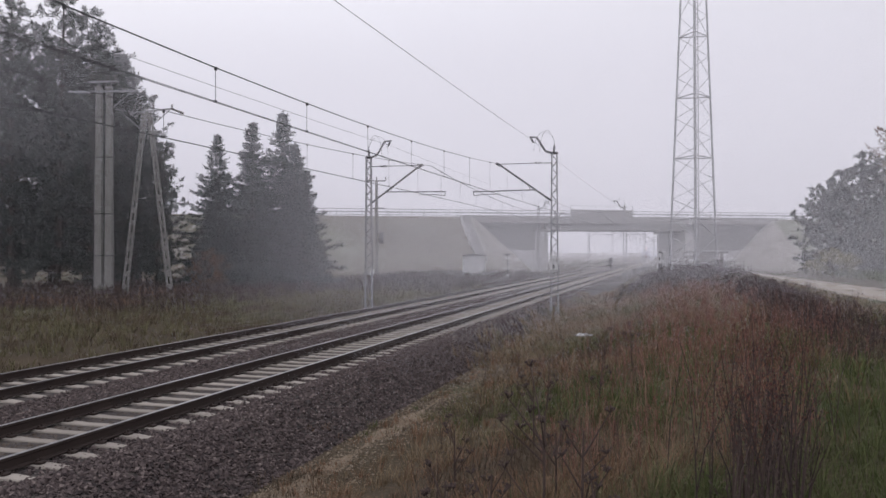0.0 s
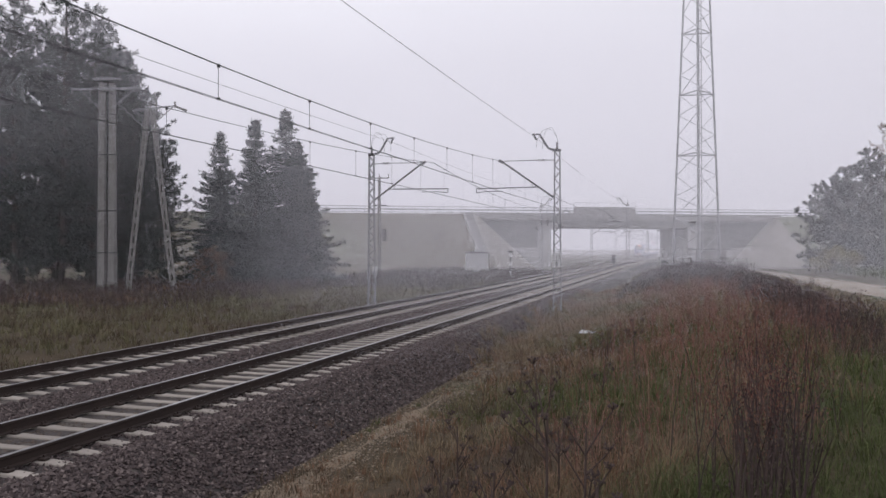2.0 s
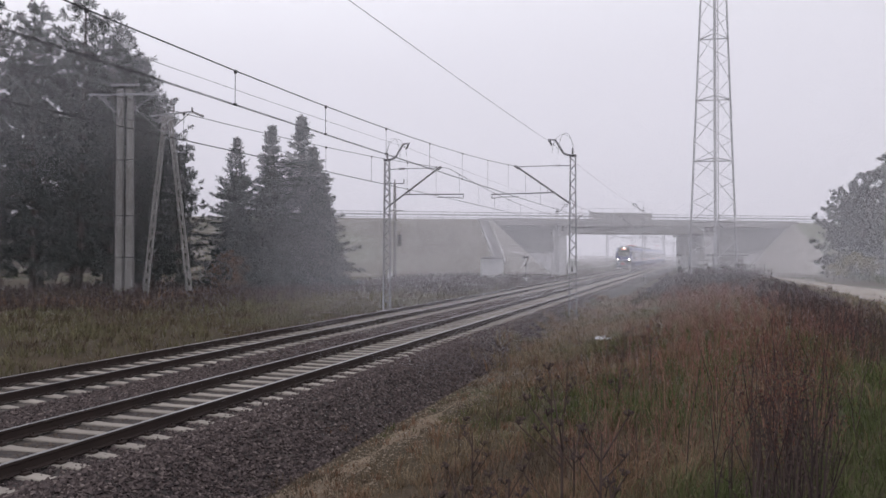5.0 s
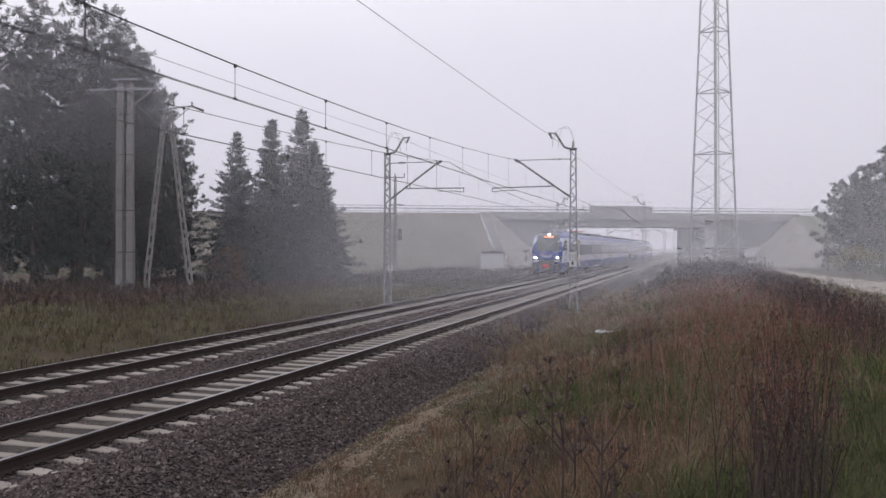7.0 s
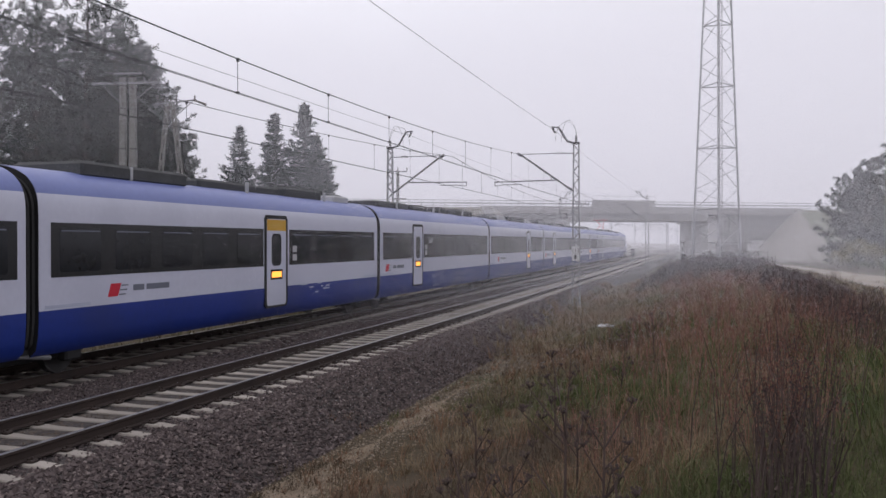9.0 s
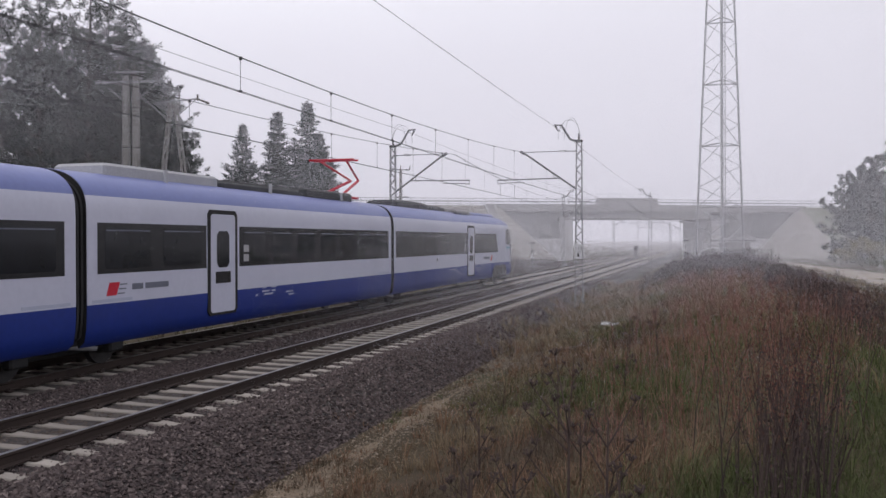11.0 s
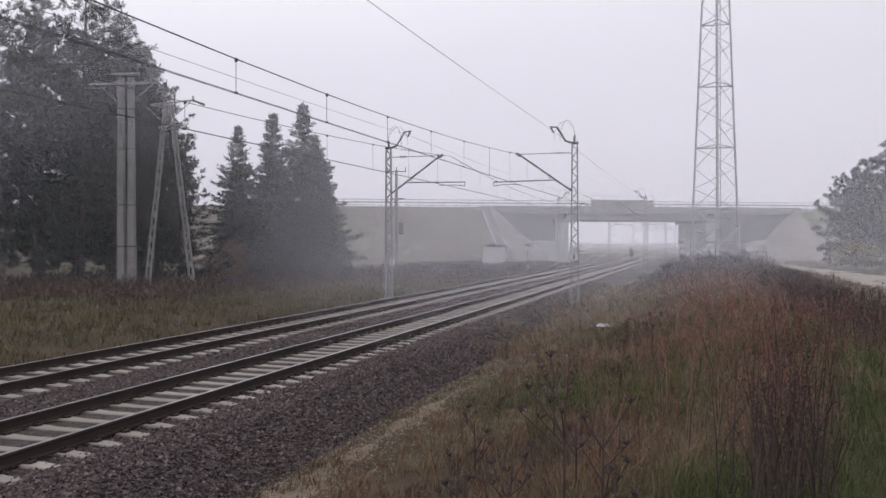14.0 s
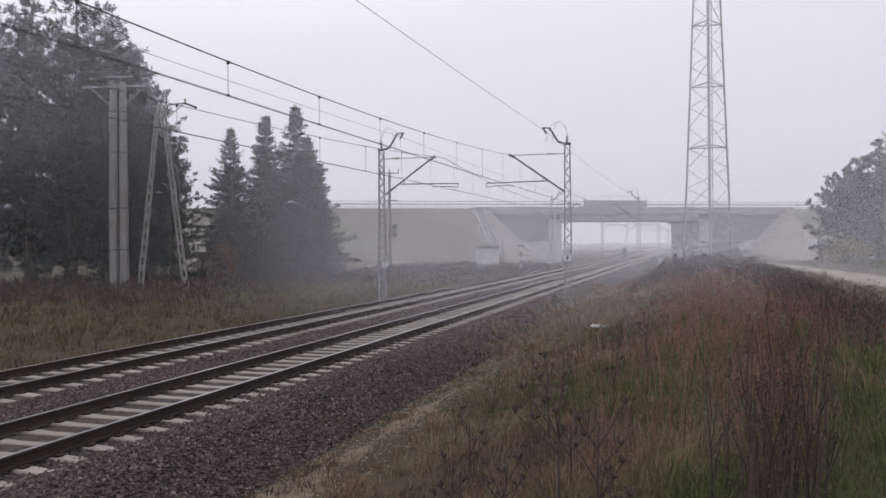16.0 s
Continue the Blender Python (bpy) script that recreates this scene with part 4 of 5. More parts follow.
def door(parent, y, lit, yellow):
    for s in (1, -1):
        d = side_panel("door", rect(y, y + 1.34, 0.72, 3.24, 0.1), TRAIN_DARK, parent, 0.012, "pale sliding door in a dark frame", s)
        side_panel("door_leaf", rect(y + 0.12, y + 1.22, 0.78, 3.14, 0.06), TRAIN_WHITE, d, 0.018, "", s)
        side_panel("door_window", rect(y + 0.38, y + 0.94, 1.86, 2.74, 0.10), TRAIN_GLASS, d, 0.024, "", s)
        side_panel("destination_display", rect(y + 0.32, y + 1.00, 1.48, 1.76), TRAIN_BAND, d, 0.024, "", s)
        if lit:
            side_panel("display_text", rect(y + 0.38, y + 0.94, 1.54, 1.70), LAMP_AMBER, d, 0.027, "amber lit display", s)
        if yellow:
            side_panel("door_header", rect(y + 0.13, y + 1.21, 2.82, 3.12), YELLOW, d, 0.022, "yellow first-class band", s)


def band(parent, y0, y1, slant=0.0):
    n = max(1, int(round((y1 - y0 - slant) / 1.62)))
    st = (y1 - y0 - slant) / n
    for s in (1, -1):
        b = side_panel("window_band", [(y0, 1.86), (y1, 1.86), (y1, 2.86), (y0 + slant, 2.86)], TRAIN_BAND, parent, 0.006, "black window band", s)
        for k in range(n):
            a = y0 + slant + st * k
            side_panel("window", rect(a + 0.22, a + st - 0.22, 1.95, 2.77, 0.05), TRAIN_GLASS, b, 0.010, "", s)
            side_panel("window_trim", rect(a + 0.25, a + st - 0.25, 2.70, 2.725), GREYTEXT, b, 0.013, "", s)


def lettering(parent, y):
    """Small unreadable inscriptions as bars, and a two-coloured emblem."""
    for s in (1, -1):
        a, b = (y, 1) if s > 0 else (y + 0.55, -1)
        side_panel("emblem", [(a, 1.42), (a + b * 0.30, 1.42), (a + b * 0.42, 1.68), (a + b * 0.10, 1.68)][::b], RED, parent, 0.005, "", s)
        for k in range(3):
            z = 1.44 + 0.09 * k
            c = a + b * (0.34 + 0.04 * k)
            side_panel("emblem_edge", rect(min(c, c + b * 0.22), max(c, c + b * 0.22), z, z + 0.025), GREYTEXT, parent, 0.005, "", s)
    side_panel("name_bar", rect(y + 0.80, y + 1.16, 1.51, 1.63), GREYTEXT, parent, 0.005)
    side_panel("name_bar", rect(y + 1.24, y + 2.05, 1.51, 1.63), GREYTEXT, parent, 0.005)


def skirt_marks(parent, y, seed):
    rg = random.Random(seed)
    g = Geo()
    for k in range(9):
        a = y + rg.uniform(0, 2.0)
        z = rg.choice((0.98, 1.06, 1.14, 1.24))
        w = rg.uniform(0.10, 0.5)
        for s in (1, -1):
            x0, x1 = sorted((s * (W - 0.03), s * (W + 0.004)))
            g.box(x0, a, z, x1, a + w, z + 0.045)
    part("skirt_inscriptions", g, PALETEXT, parent, "small pale inscriptions")


def bogie(parent, y):
    b = part("bogie", Geo().box(-1.05, y - 1.75, 0.32, 1.05, y + 1.75, 0.62, 0.06), TRAIN_DARK, parent, "dark running gear")
    for yy in (y - 1.3, y + 1.3):
        for s in (-1, 1):
            w = Geo().rod((s * 0.69, yy, 0.43), (s * 0.83, yy, 0.43), 0.43, n=24)
            w.rod((s * 0.83, yy, 0.43), (s * 0.95, yy, 0.43), 0.14, 0.12, n=10)
            part("wheel", w, DARKSTEEL, b)
            part("axle_box", Geo().box(s * 1.08 - 0.12, yy - 0.22, 0.26, s * 1.08 + 0.12, yy + 0.22, 0.62, 0.04), TRAIN_DARK, b)
    for s in (-1, 1):
        part("damper", Geo().rod((s * 1.15, y - 0.8, 0.6), (s * 1.15, y + 0.7, 0.38), 0.05, n=8), STEEL, b)
        part("spring", Geo().rod((s * 1.0, y, 0.5), (s * 1.0, y, 0.95), 0.24, n=12), TRAIN_DARK, b)


def roof_kit(parent, y0, y1, seed):
    rg = random.Random(seed)
    y = y0 + rg.uniform(0.4, 1.0)
    while y < y1 - 1.5:
        L = min(rg.uniform(1.6, 4.6), y1 - y - 0.3)
        h = rg.uniform(0.06, 0.22)
        w = rg.uniform(0.60, 0.9)
        part("roof_box", Geo().box(-w, y, 3.80, w, y + L, 3.95 + h, 0.06), ROOF_KIT if rg.random() < 0.8 else ROOF_PALE, parent)
        if rg.random() < 0.6:
            part("roof_grille", Geo().box(-w * 0.8, y + 0.3, 3.95 + h, w * 0.8, y + L - 0.3, 4.0 + h, 0.02), ROOF_KIT, parent)
        y += L + rg.uniform(0.15, 0.9)
    for k in range(3):
        yy = y0 + (y1 - y0) * (k + 0.5) / 3
        part("roof_insulator", Geo().rod((0.85, yy, 3.75), (0.85, yy, 4.12), 0.05, n=8), ROOF_PALE, parent)


def pantograph(parent, y, raised):
    p = part("pantograph", Geo().box(-0.55, y - 0.7, 4.0, 0.55, y + 0.7, 4.08, 0.02), RED, parent, "red current collector")
    h = 5.32 if raised else 4.28
    mid = (y + 1.6, (4.08 + h) / 2 + 0.05) if raised else (y + 1.7, 4.18)
    arm = Geo()
    for s in (-1, 1):
        arm.rod((s * 0.4, y - 0.5, 4.1), (s * 0.15, mid[0], mid[1]), 0.05, n=7)
        arm.rod((s * 0.15, mid[0], mid[1]), (s * 0.5, y - 0.3, h), 0.04, n=7)
    part("collector_arm", arm, RED, p)
    for yy in (-0.5, -0.1):
        part("contact_strip", Geo().rod((-0.85, y + yy, h + 0.03), (0.85, y + yy, h + 0.03), 0.035, n=6), RED, p)


def head_car(parent, lights):
    c = parent
    nose = 0.75
    ys = [0.03 * k for k in range(60)] + [1.8 + 0.1 * k for k in range(10)] + [2.9, 3.2, 3.5, 3.75]
    tops = np.interp(ys, [0, 0.15, 0.35, 0.65, 0.95, 1.25, 1.55, 1.9, 2.4, 3.3, 4.5], [1.55, 1.78, 2.05, 2.60, 3.08, 3.44, 3.64, 3.78, 3.87, 3.92, 3.93])
    wid = np.interp(ys, [0, 0.15, 0.35, 0.75, 1.15, 1.7, 2.4], [0.80, 0.87, 0.92, 0.96, 0.985, 0.997, 1.0]) * W
    g, rows = Geo(), []
    for y, t, w in zip(ys, tops, wid):
        zs = min(3.0, 0.45 + (t - 0.45) * 0.80)
        n = float(np.interp(y, [0, 1.5, 3], [4.0, 3.6, 2.7]))
        rows.append([(x, y + nose, z) for x, z in ring(section(w, t, zs, 0.45, n, 40, 40))])
    m = len(rows[0])
    g.v = [p for r in rows for p in r]
    g.f = [(i * m + j, i * m + j + 1, (i + 1) * m + j + 1, (i + 1) * m + j) for i in range(len(rows) - 1) for j in range(m - 1)]
    g.f.append(tuple(range(m)))
    win = [(y + 0.12, z + 0.31) for y, z in ((1.12, 2.02), (1.34, 1.98), (2.82, 1.98), (2.90, 2.06), (2.90, 2.80), (2.82, 2.87), (2.0, 2.87), (1.72, 2.78), (1.42, 2.50))]

    def in_window(y, z):
        return all((b[0] - a[0]) * (z - a[1]) - (b[1] - a[1]) * (y - a[0]) > 0 for a, b in zip(win, win[1:] + win[:1]))

    pieces = {nm: ([], []) for nm in ("head_shell", "windscreen", "lamp_housing", "cab_window")}
    probe = g.mesh("probe")
    for f in probe.polygons:
        x, y, z = f.center
        nm, k = "head_shell", 0
        if in_window(y, z) and abs(f.normal.x) > 0.78:
            nm = "cab_window"
        y -= nose
        edge = 0.16 + 0.85 * max(0.0, (z - 1.3) / 2.0) ** 1.3
        if z < 1.27 or (z > 1.3 and y < edge + 0.12):
            k = 1
        if z > 3.38:
            k = 2 if y > 1.0 else 1
        if nm == "head_shell" and abs(x) < 1.0 and y < 1.25 and 2.22 < z < 3.42 and abs(f.normal.y) > 0.35:
            nm = "windscreen"
        if 3.42 < z and abs(x) < 0.95 and y < 2.4:
            k = 3
        if abs(x) > 0.72 and 1.58 < z < 1.84 and y < 0.28:
            nm = "lamp_housing"
        pieces[nm][0].append(tuple(f.vertices))
        pieces[nm][1].append(k)
    bpy.data.meshes.remove(probe)
    for nm, label, mats in (("head_shell", "blue rounded front", (TRAIN_WHITE, TRAIN_BLUE, TRAIN_ROOF, BROW)), ("windscreen", "large tinted windscreen", (SCREEN_GLASS,)),
                            ("lamp_housing", "black lamp housing", (TRAIN_BAND,)), ("cab_window", "dark cab side window", (TRAIN_BAND,))):
        used = sorted({i for f in pieces[nm][0] for i in f})
        at = {i: k for k, i in enumerate(used)}
        me = Geo().add([g.v[i] for i in used], [tuple(at[i] for i in f) for f in pieces[nm][0]]).mesh(nm, True)
        for mt in mats:
            me.materials.append(mt)
        if len(mats) > 1:
            me.polygons.foreach_set("material_index", pieces[nm][1])
        part(nm, me, None, c, label)
    body_shell("shell", 4.5, END_L - 0.15, c)
    fr = new("front_end")
    fr.parent, fr.matrix_basis = c, pose(0, nose, 0)
    g = Geo().box(-0.62, -0.11, 0.40, 0.62, 0.2, 1.50, 0.04)
    part("coupler_recess", g, TRAIN_DARK, fr)
    part("coupler_cover", Geo().box(-0.24, -0.72, 0.78, 0.24, -0.06, 1.16, 0.08), RED, fr, "bright red coupler cover")
    for s in (-1, 1):
        xa, xb = sorted((s * 0.64, s * 1.12))
        part("front_band", Geo().box(xa, -0.05, 1.33, xb, 0.15, 1.46, 0.03), ROOF_PALE, fr, "pale strip")
    for s in (-1, 1):
        bp = part("buffer_block", Geo().box(s * 1.0 - 0.2, -0.12, 0.5, s * 1.0 + 0.2, 0.2, 1.2, 0.07), TRAIN_DARK, fr)
        for k in range(5):
            part("buffer_rib", Geo().box(s * 1.0 - 0.19, -0.15, 0.58 + k * 0.12, s * 1.0 + 0.19, -0.1, 0.63 + k * 0.12), DARKSTEEL, bp)
        lamp = part("headlight", Geo().rod((s * 0.93, 0.0, 1.70), (s * 0.93, 0.25, 1.70), 0.12, n=14), TRAIN_BAND, fr)
        part("lamp_lens", Geo().rod((s * 0.93, -0.03, 1.70), (s * 0.93, 0.01, 1.70), 0.07, 0.095, n=14), LAMP_WHITE if lights else DARKSTEEL, lamp)
    part("top_headlight", Geo().box(-0.11, 1.46, 3.66, 0.11, 1.74, 3.75, 0.02), LAMP_WHITE if lights else BROW, fr)
    part("front_display", Geo().bar((0, 1.215, 3.43), (0, 1.315, 3.54), 0.86, 0.04, (0, 1, 0)), LAMP_CORAL if lights else TRAIN_BAND, fr, "lit coral destination display")
    part("wiper", Geo().rod((0.30, 0.50, 2.38), (0.62, 0.86, 3.0), 0.03, n=5), TRAIN_BAND, fr)
    g = Geo()
    for z, w in ((1.80, 0.34), (1.72, 0.36)):
        g.box(-w, -0.02 + (z - 1.6) * 0.8, z, w, 0.3, z + 0.05)
    part("front_lettering", g, PALETEXT, fr)
    part("front_emblem", Geo().box(-0.46, 0.18, 1.88, -0.20, 0.4, 1.96), RED, fr)
    side_panel("cab_door_seam", [(1.68, 0.95), (1.70, 0.95), (1.84, 2.29), (1.82, 2.29)], GREYTEXT, c, 0.004)
    side_panel("maker_bar", rect(1.95, 2.95, 2.06, 2.14), TEAL, c, 0.006)
    side_panel("maker_bar", rect(1.95, 2.95, 1.99, 2.01), TEAL, c, 0.006)
    side_panel("hatch", rect(1.75, 1.98, 1.42, 1.62, 0.02), ROOF_PALE, c, 0.006)
    part("side_camera", Geo().rod((W - 0.02, 3.95, 2.72), (W + 0.09, 3.95, 2.72), 0.10, 0.06, n=12), ROOF_PALE, c)
    band(c, 5.0, 10.1, 0.55)
    door(c, 10.2, lights, lights)
    band(c, 11.62, 21.75)
    lettering(c, 6.25)
    skirt_marks(c, 8.6, 1)
    skirt_marks(c, 12.6, 2)
    side_panel("class_sign", rect(11.85, 12.1, 1.98, 2.16), ROOF_PALE, c, 0.014)
    side_panel("class_sign", rect(11.85, 12.1, 2.22, 2.40), ROOF_PALE, c, 0.014)
    side_panel("class_sign", rect(11.92, 12.0, 2.5, 2.74), ROOF_PALE, c, 0.014)
    side_panel("gauge", rect(16.4, 16.6, 1.60, 1.72), GREYTEXT, c, 0.008)
    for k in range(2):
        ya, yb = 6.95 + k * 1.22, 8.07 + k * 1.22
        outer = [(1.37, ya + 0.2, 3.51), (1.37, yb + 0.2, 3.51), (1.10, yb - 0.1, 3.83), (1.10, ya - 0.1, 3.83)]
        part("roof_window", Geo().add(outer + [(x - 0.10, y, z - 0.10) for x, y, z in outer],
                                      [(0, 1, 2, 3), (4, 7, 6, 5), (0, 4, 5, 1), (1, 5, 6, 2), (2, 6, 7, 3), (3, 7, 4, 0)]), WHITEPAINT, c, "pale roof panel")
    part("roof_fairing", Geo().box(-0.8, 3.6, 3.8, 0.8, 9.2, 3.99, 0.08), TRAIN_ROOF, c)
    part("roof_shroud", Geo().box(-1.0, 9.5, 3.75, 1.0, 12.2, 4.04, 0.10), BROW, c, "grey roof shroud")
    part("horn_box", Geo().box(-0.4, 3.1, 3.85, 0.4, 3.6, 4.06, 0.04), ROOF_PALE, c)
    roof_kit(c, 12.3, 20.0, 4)
    for s in (1, -1):
        # flat dark panel on the closed skirt, standing in for a shaded cut-out
        arch = [(2.9, 0.44), (2.9, 0.75), (3.15, 1.02), (3.5, 1.12), (4.1, 1.14), (4.6, 1.06), (5.0, 1.14), (5.7, 1.12), (6.05, 1.0), (6.3, 0.72), (6.3, 0.44)]
        a = side_panel("bogie_shade_panel", arch, TRAIN_DARK, c, 0.008, "dark panel in place of the shaded opening over the running gear", s)
        for yy in (3.5, 5.7):
            part("wheel", Geo().rod((s * (W - 0.02), yy, 0.47), (s * (W + 0.03), yy, 0.47), 0.40, n=24), TRAIN_BAND, a)
            part("axle_box", Geo().box(s * (W + 0.03) - 0.05, yy - 0.16, 0.34, s * (W + 0.03) + 0.05, yy + 0.16, 0.62, 0.03), DARKSTEEL, a)
            part("spring", Geo().rod((s * (W + 0.02), yy + 0.42, 0.55), (s * (W + 0.02), yy + 0.42, 0.95), 0.09, n=10), DARKSTEEL, a)
        part("damper", Geo().rod((s * (W + 0.04), 4.2, 0.55), (s * (W + 0.04), 5.1, 0.78), 0.035, n=8), STEEL, a)
    bogie(c, 4.6)


def mid_car(parent, y0, dy, k, yellow=False):
    y1 = y0 + MID_L
    body_shell("shell", y0 + 0.15, y1 - 0.15, parent)
    band(parent, y0 + 0.45, y0 + dy - 0.05)
    door(parent, y0 + dy, k < 5, yellow)
    band(parent, y0 + dy + 1.45, y1 - 0.45)
    lettering(parent, y0 + (2.0 if dy > 6 else 0.7))
    skirt_marks(parent, y0 + dy + 2.2, 10 + k)
    side_panel("class_sign", rect(y0 + dy + 1.65, y0 + dy + 1.9, 1.98, 2.16), ROOF_PALE, parent, 0.014)
    side_panel("class_sign", rect(y0 + dy + 1.65, y0 + dy + 1.9, 2.22, 2.40), ROOF_PALE, parent, 0.014)
    side_panel("joint_strip", rect(y0 + 0.3, y0 + 1.5, 1.30, 1.36), PALETEXT, parent, 0.006)
    side_panel("joint_strip", rect(y1 - 1.5, y1 - 0.3, 1.30, 1.36), PALETEXT, parent, 0.006)
    if k == 1:
        cu = bpy.data.curves.new("word", "FONT")
        cu.body, cu.size, cu.extrude = "BAR", 0.34, 0.002
        tx = new("word_tmp", cu)
        me = bpy.data.meshes.new_from_object(tx)
        bpy.data.objects.remove(tx)
        part("word", me, ROOF_PALE, parent, "pale word on the window band", at=pose(W + 0.016, y0 + dy + 2.1, 2.46, 90, 0, 90))
    roof_kit(parent, y0 + 1.0, y1 - 1.0, 20 + k)


def joint(parent, y):
    g = Geo()
    for k in range(5):
        yy = y - 0.15 + k * 0.06
        w = W - (0.03 if k % 2 else 0.09)
        g.prism(ring(section(w, 3.86 - (W - w), 2.95, 0.55)), yy, yy + 0.06)
    part("gangway_bellows", g, TRAIN_DARK, parent, "black corrugated gangway bellows")
    bogie(parent, y)


def train():
    t = thing("train", "white and blue electric passenger train with dark window bands", "train", at=pose(TRACK_X[1], 340, 0))
    total = 2 * END_L + 6 * MID_L
    car = new("end_car")
    car.parent = t
    head_car(car, True)
    y = END_L
    for k, dy in enumerate((8.35, 3.8, 10.4, 4.0, 9.4, 4.3)):
        joint(t, y)
        car = new("middle_car")
        car.parent = t
        mid_car(car, y, dy, k, k == 0)
        y += MID_L
    joint(t, y)
    tail = new("end_car")
    tail.parent = t
    tail.matrix_basis = pose(0, total, 0, 0, 0, 180)
    head_car(tail, False)
    pantograph(t, END_L - 1.9, False)
    pantograph(t, END_L + 6 * MID_L - 1.9, True)
    return t


TRAIN = train()

# ---- ballast stones, grass and weeds ----
STONES = island_material("ballast_stones", [(0.0423, 0.033, 0.0343), (0.0847, 0.0673, 0.0673), (0.1298, 0.103, 0.1003), (0.0706, 0.0541, 0.0528), (0.2187, 0.1782, 0.169)], 0.9)
BROWN_STONES = island_material("brown_stones", [(0.060, 0.047, 0.040), (0.105, 0.082, 0.068), (0.16, 0.128, 0.105)], 0.9)
PALE_STONES = island_material("pale_stones", [(0.10, 0.075, 0.055), (0.20, 0.16, 0.12), (0.30, 0.25, 0.20)], 0.9)
GRASS_BROWN = island_material("brown_grass", [(0.065, 0.045, 0.026), (0.11, 0.078, 0.045), (0.17, 0.125, 0.075), (0.080, 0.058, 0.034), (0.09, 0.055, 0.035)])
GRASS_GREEN = island_material("green_grass", [(0.042, 0.056, 0.020), (0.066, 0.084, 0.030), (0.085, 0.092, 0.042)])
WEED_RED = island_material("red_weeds", [(0.15, 0.066, 0.056), (0.21, 0.096, 0.082), (0.32, 0.195, 0.15), (0.115, 0.055, 0.05), (0.25, 0.125, 0.10)])
WEED_DEEP = island_material("deep_red_weeds", [(0.054, 0.022, 0.019), (0.09, 0.036, 0.03), (0.138, 0.058, 0.046), (0.228, 0.12, 0.08)])
WEED_DARK = island_material("dark_weeds", [(0.040, 0.029, 0.029), (0.064, 0.045, 0.043), (0.092, 0.066, 0.060)])


def quick(name, v, f, mat, label, category):
    g = Geo()
    g.v, g.f = v.tolist(), f if isinstance(f, list) else f.tolist()
    return tagged(part(name, g, mat), label, category, kind="stuff")


def bed_z(x):
    return np.interp(x, [p[0] for p in BED], [p[1] for p in BED])


def stones(name, x, y, z, size, seed, mat, label):
    rng = np.random.default_rng(seed)
    n = len(x)
    o = np.array([[1, 0, 0], [-1, 0, 0], [0, 1, 0], [0, -1, 0], [0, 0, 1], [0, 0, -1.0]])
    v = o[None] * rng.uniform(0.55, 1.25, (n, 6, 1)) + rng.normal(0, 0.22, (n, 6, 3))
    a = rng.uniform(0, 6.283, n)
    b = rng.uniform(-0.7, 0.7, n)
    ca, sa, cb, sb = np.cos(a)[:, None], np.sin(a)[:, None], np.cos(b)[:, None], np.sin(b)[:, None]
    vx, vy, vz = v[..., 0], v[..., 1], v[..., 2] * 0.75
    vx, vz = vx * cb - vz * sb, vx * sb + vz * cb
    vx, vy = vx * ca - vy * sa, vx * sa + vy * ca
    s = (size * rng.uniform(0.6, 1.45, n))[:, None]
    w = np.stack([vx * s + x[:, None], vy * s + y[:, None], vz * s + z[:, None]], -1).reshape(-1, 3)
    t = np.array([(0, 2, 4), (2, 1, 4), (1, 3, 4), (3, 0, 4), (2, 0, 5), (1, 2, 5), (3, 1, 5), (0, 3, 5)])
    f = (np.arange(n)[:, None, None] * 6 + t[None]).reshape(-1, 3)
    quick(name, w, f, mat, label, "ballast")


def ballast():
    rng = np.random.default_rng(1)
    xs, ys, ss = [], [], []
    for x0, x1, y0, y1, n, s in ((-7.4, -5.45, 4, 14, 18000, 0.033), (-7.4, -5.45, 14, 26, 15000, 0.032), (-7.4, -5.5, 26, 60, 10000, 0.046), (-11.4, -9.95, 6, 18, 9000, 0.028),
                                 (-11.4, -9.95, 18, 50, 6000, 0.042), (-7.95, -7.3, 5, 30, 5000, 0.026), (-15.6, -13.9, 6, 50, 3000, 0.045)):
        xs.append(rng.uniform(x0, x1, n)), ys.append(rng.uniform(y0, y1, n)), ss.append(np.full(n, s))
    x, y, s = map(np.concatenate, (xs, ys, ss))
    z = bed_z(x) + rng.uniform(-0.2, 0.75, len(x)) * s
    stones("ballast_stones", x, y, z, s, 2, STONES, "loose dark grey crushed ballast stones")
    xs, ys = [], []
    for tx in TRACK_X:
        n = 14000
        xs.append(tx + rng.uniform(-0.68, 0.68, n)), ys.append(6 + 44 * rng.random(n) ** 1.5)
    x, y = np.concatenate(xs), np.concatenate(ys)
    first = np.where(np.abs(x - TRACK_X[0]) < 1, 0.18, 0.36)
    off = np.abs((y - first + 0.3) % 0.6 - 0.3)
    x, y = x[off > 0.125], y[off > 0.125]
    stones("ballast_stones", x, y, np.full(len(x), -0.214) + rng.uniform(-0.012, 0.008, len(x)), np.full(len(x), 0.022), 3, BROWN_STONES, "brownish ballast stones between the rails")
    n = 9000
    y = 4.5 + 20 * rng.random(n) ** 1.4
    x = -5.15 + rng.normal(0, 0.5, n)
    stones("gravel", x, y, ground_z(x, y) + 0.006, np.full(n, 0.019), 4, PALE_STONES, "pale gravel and grit along the ballast edge")


ballast()


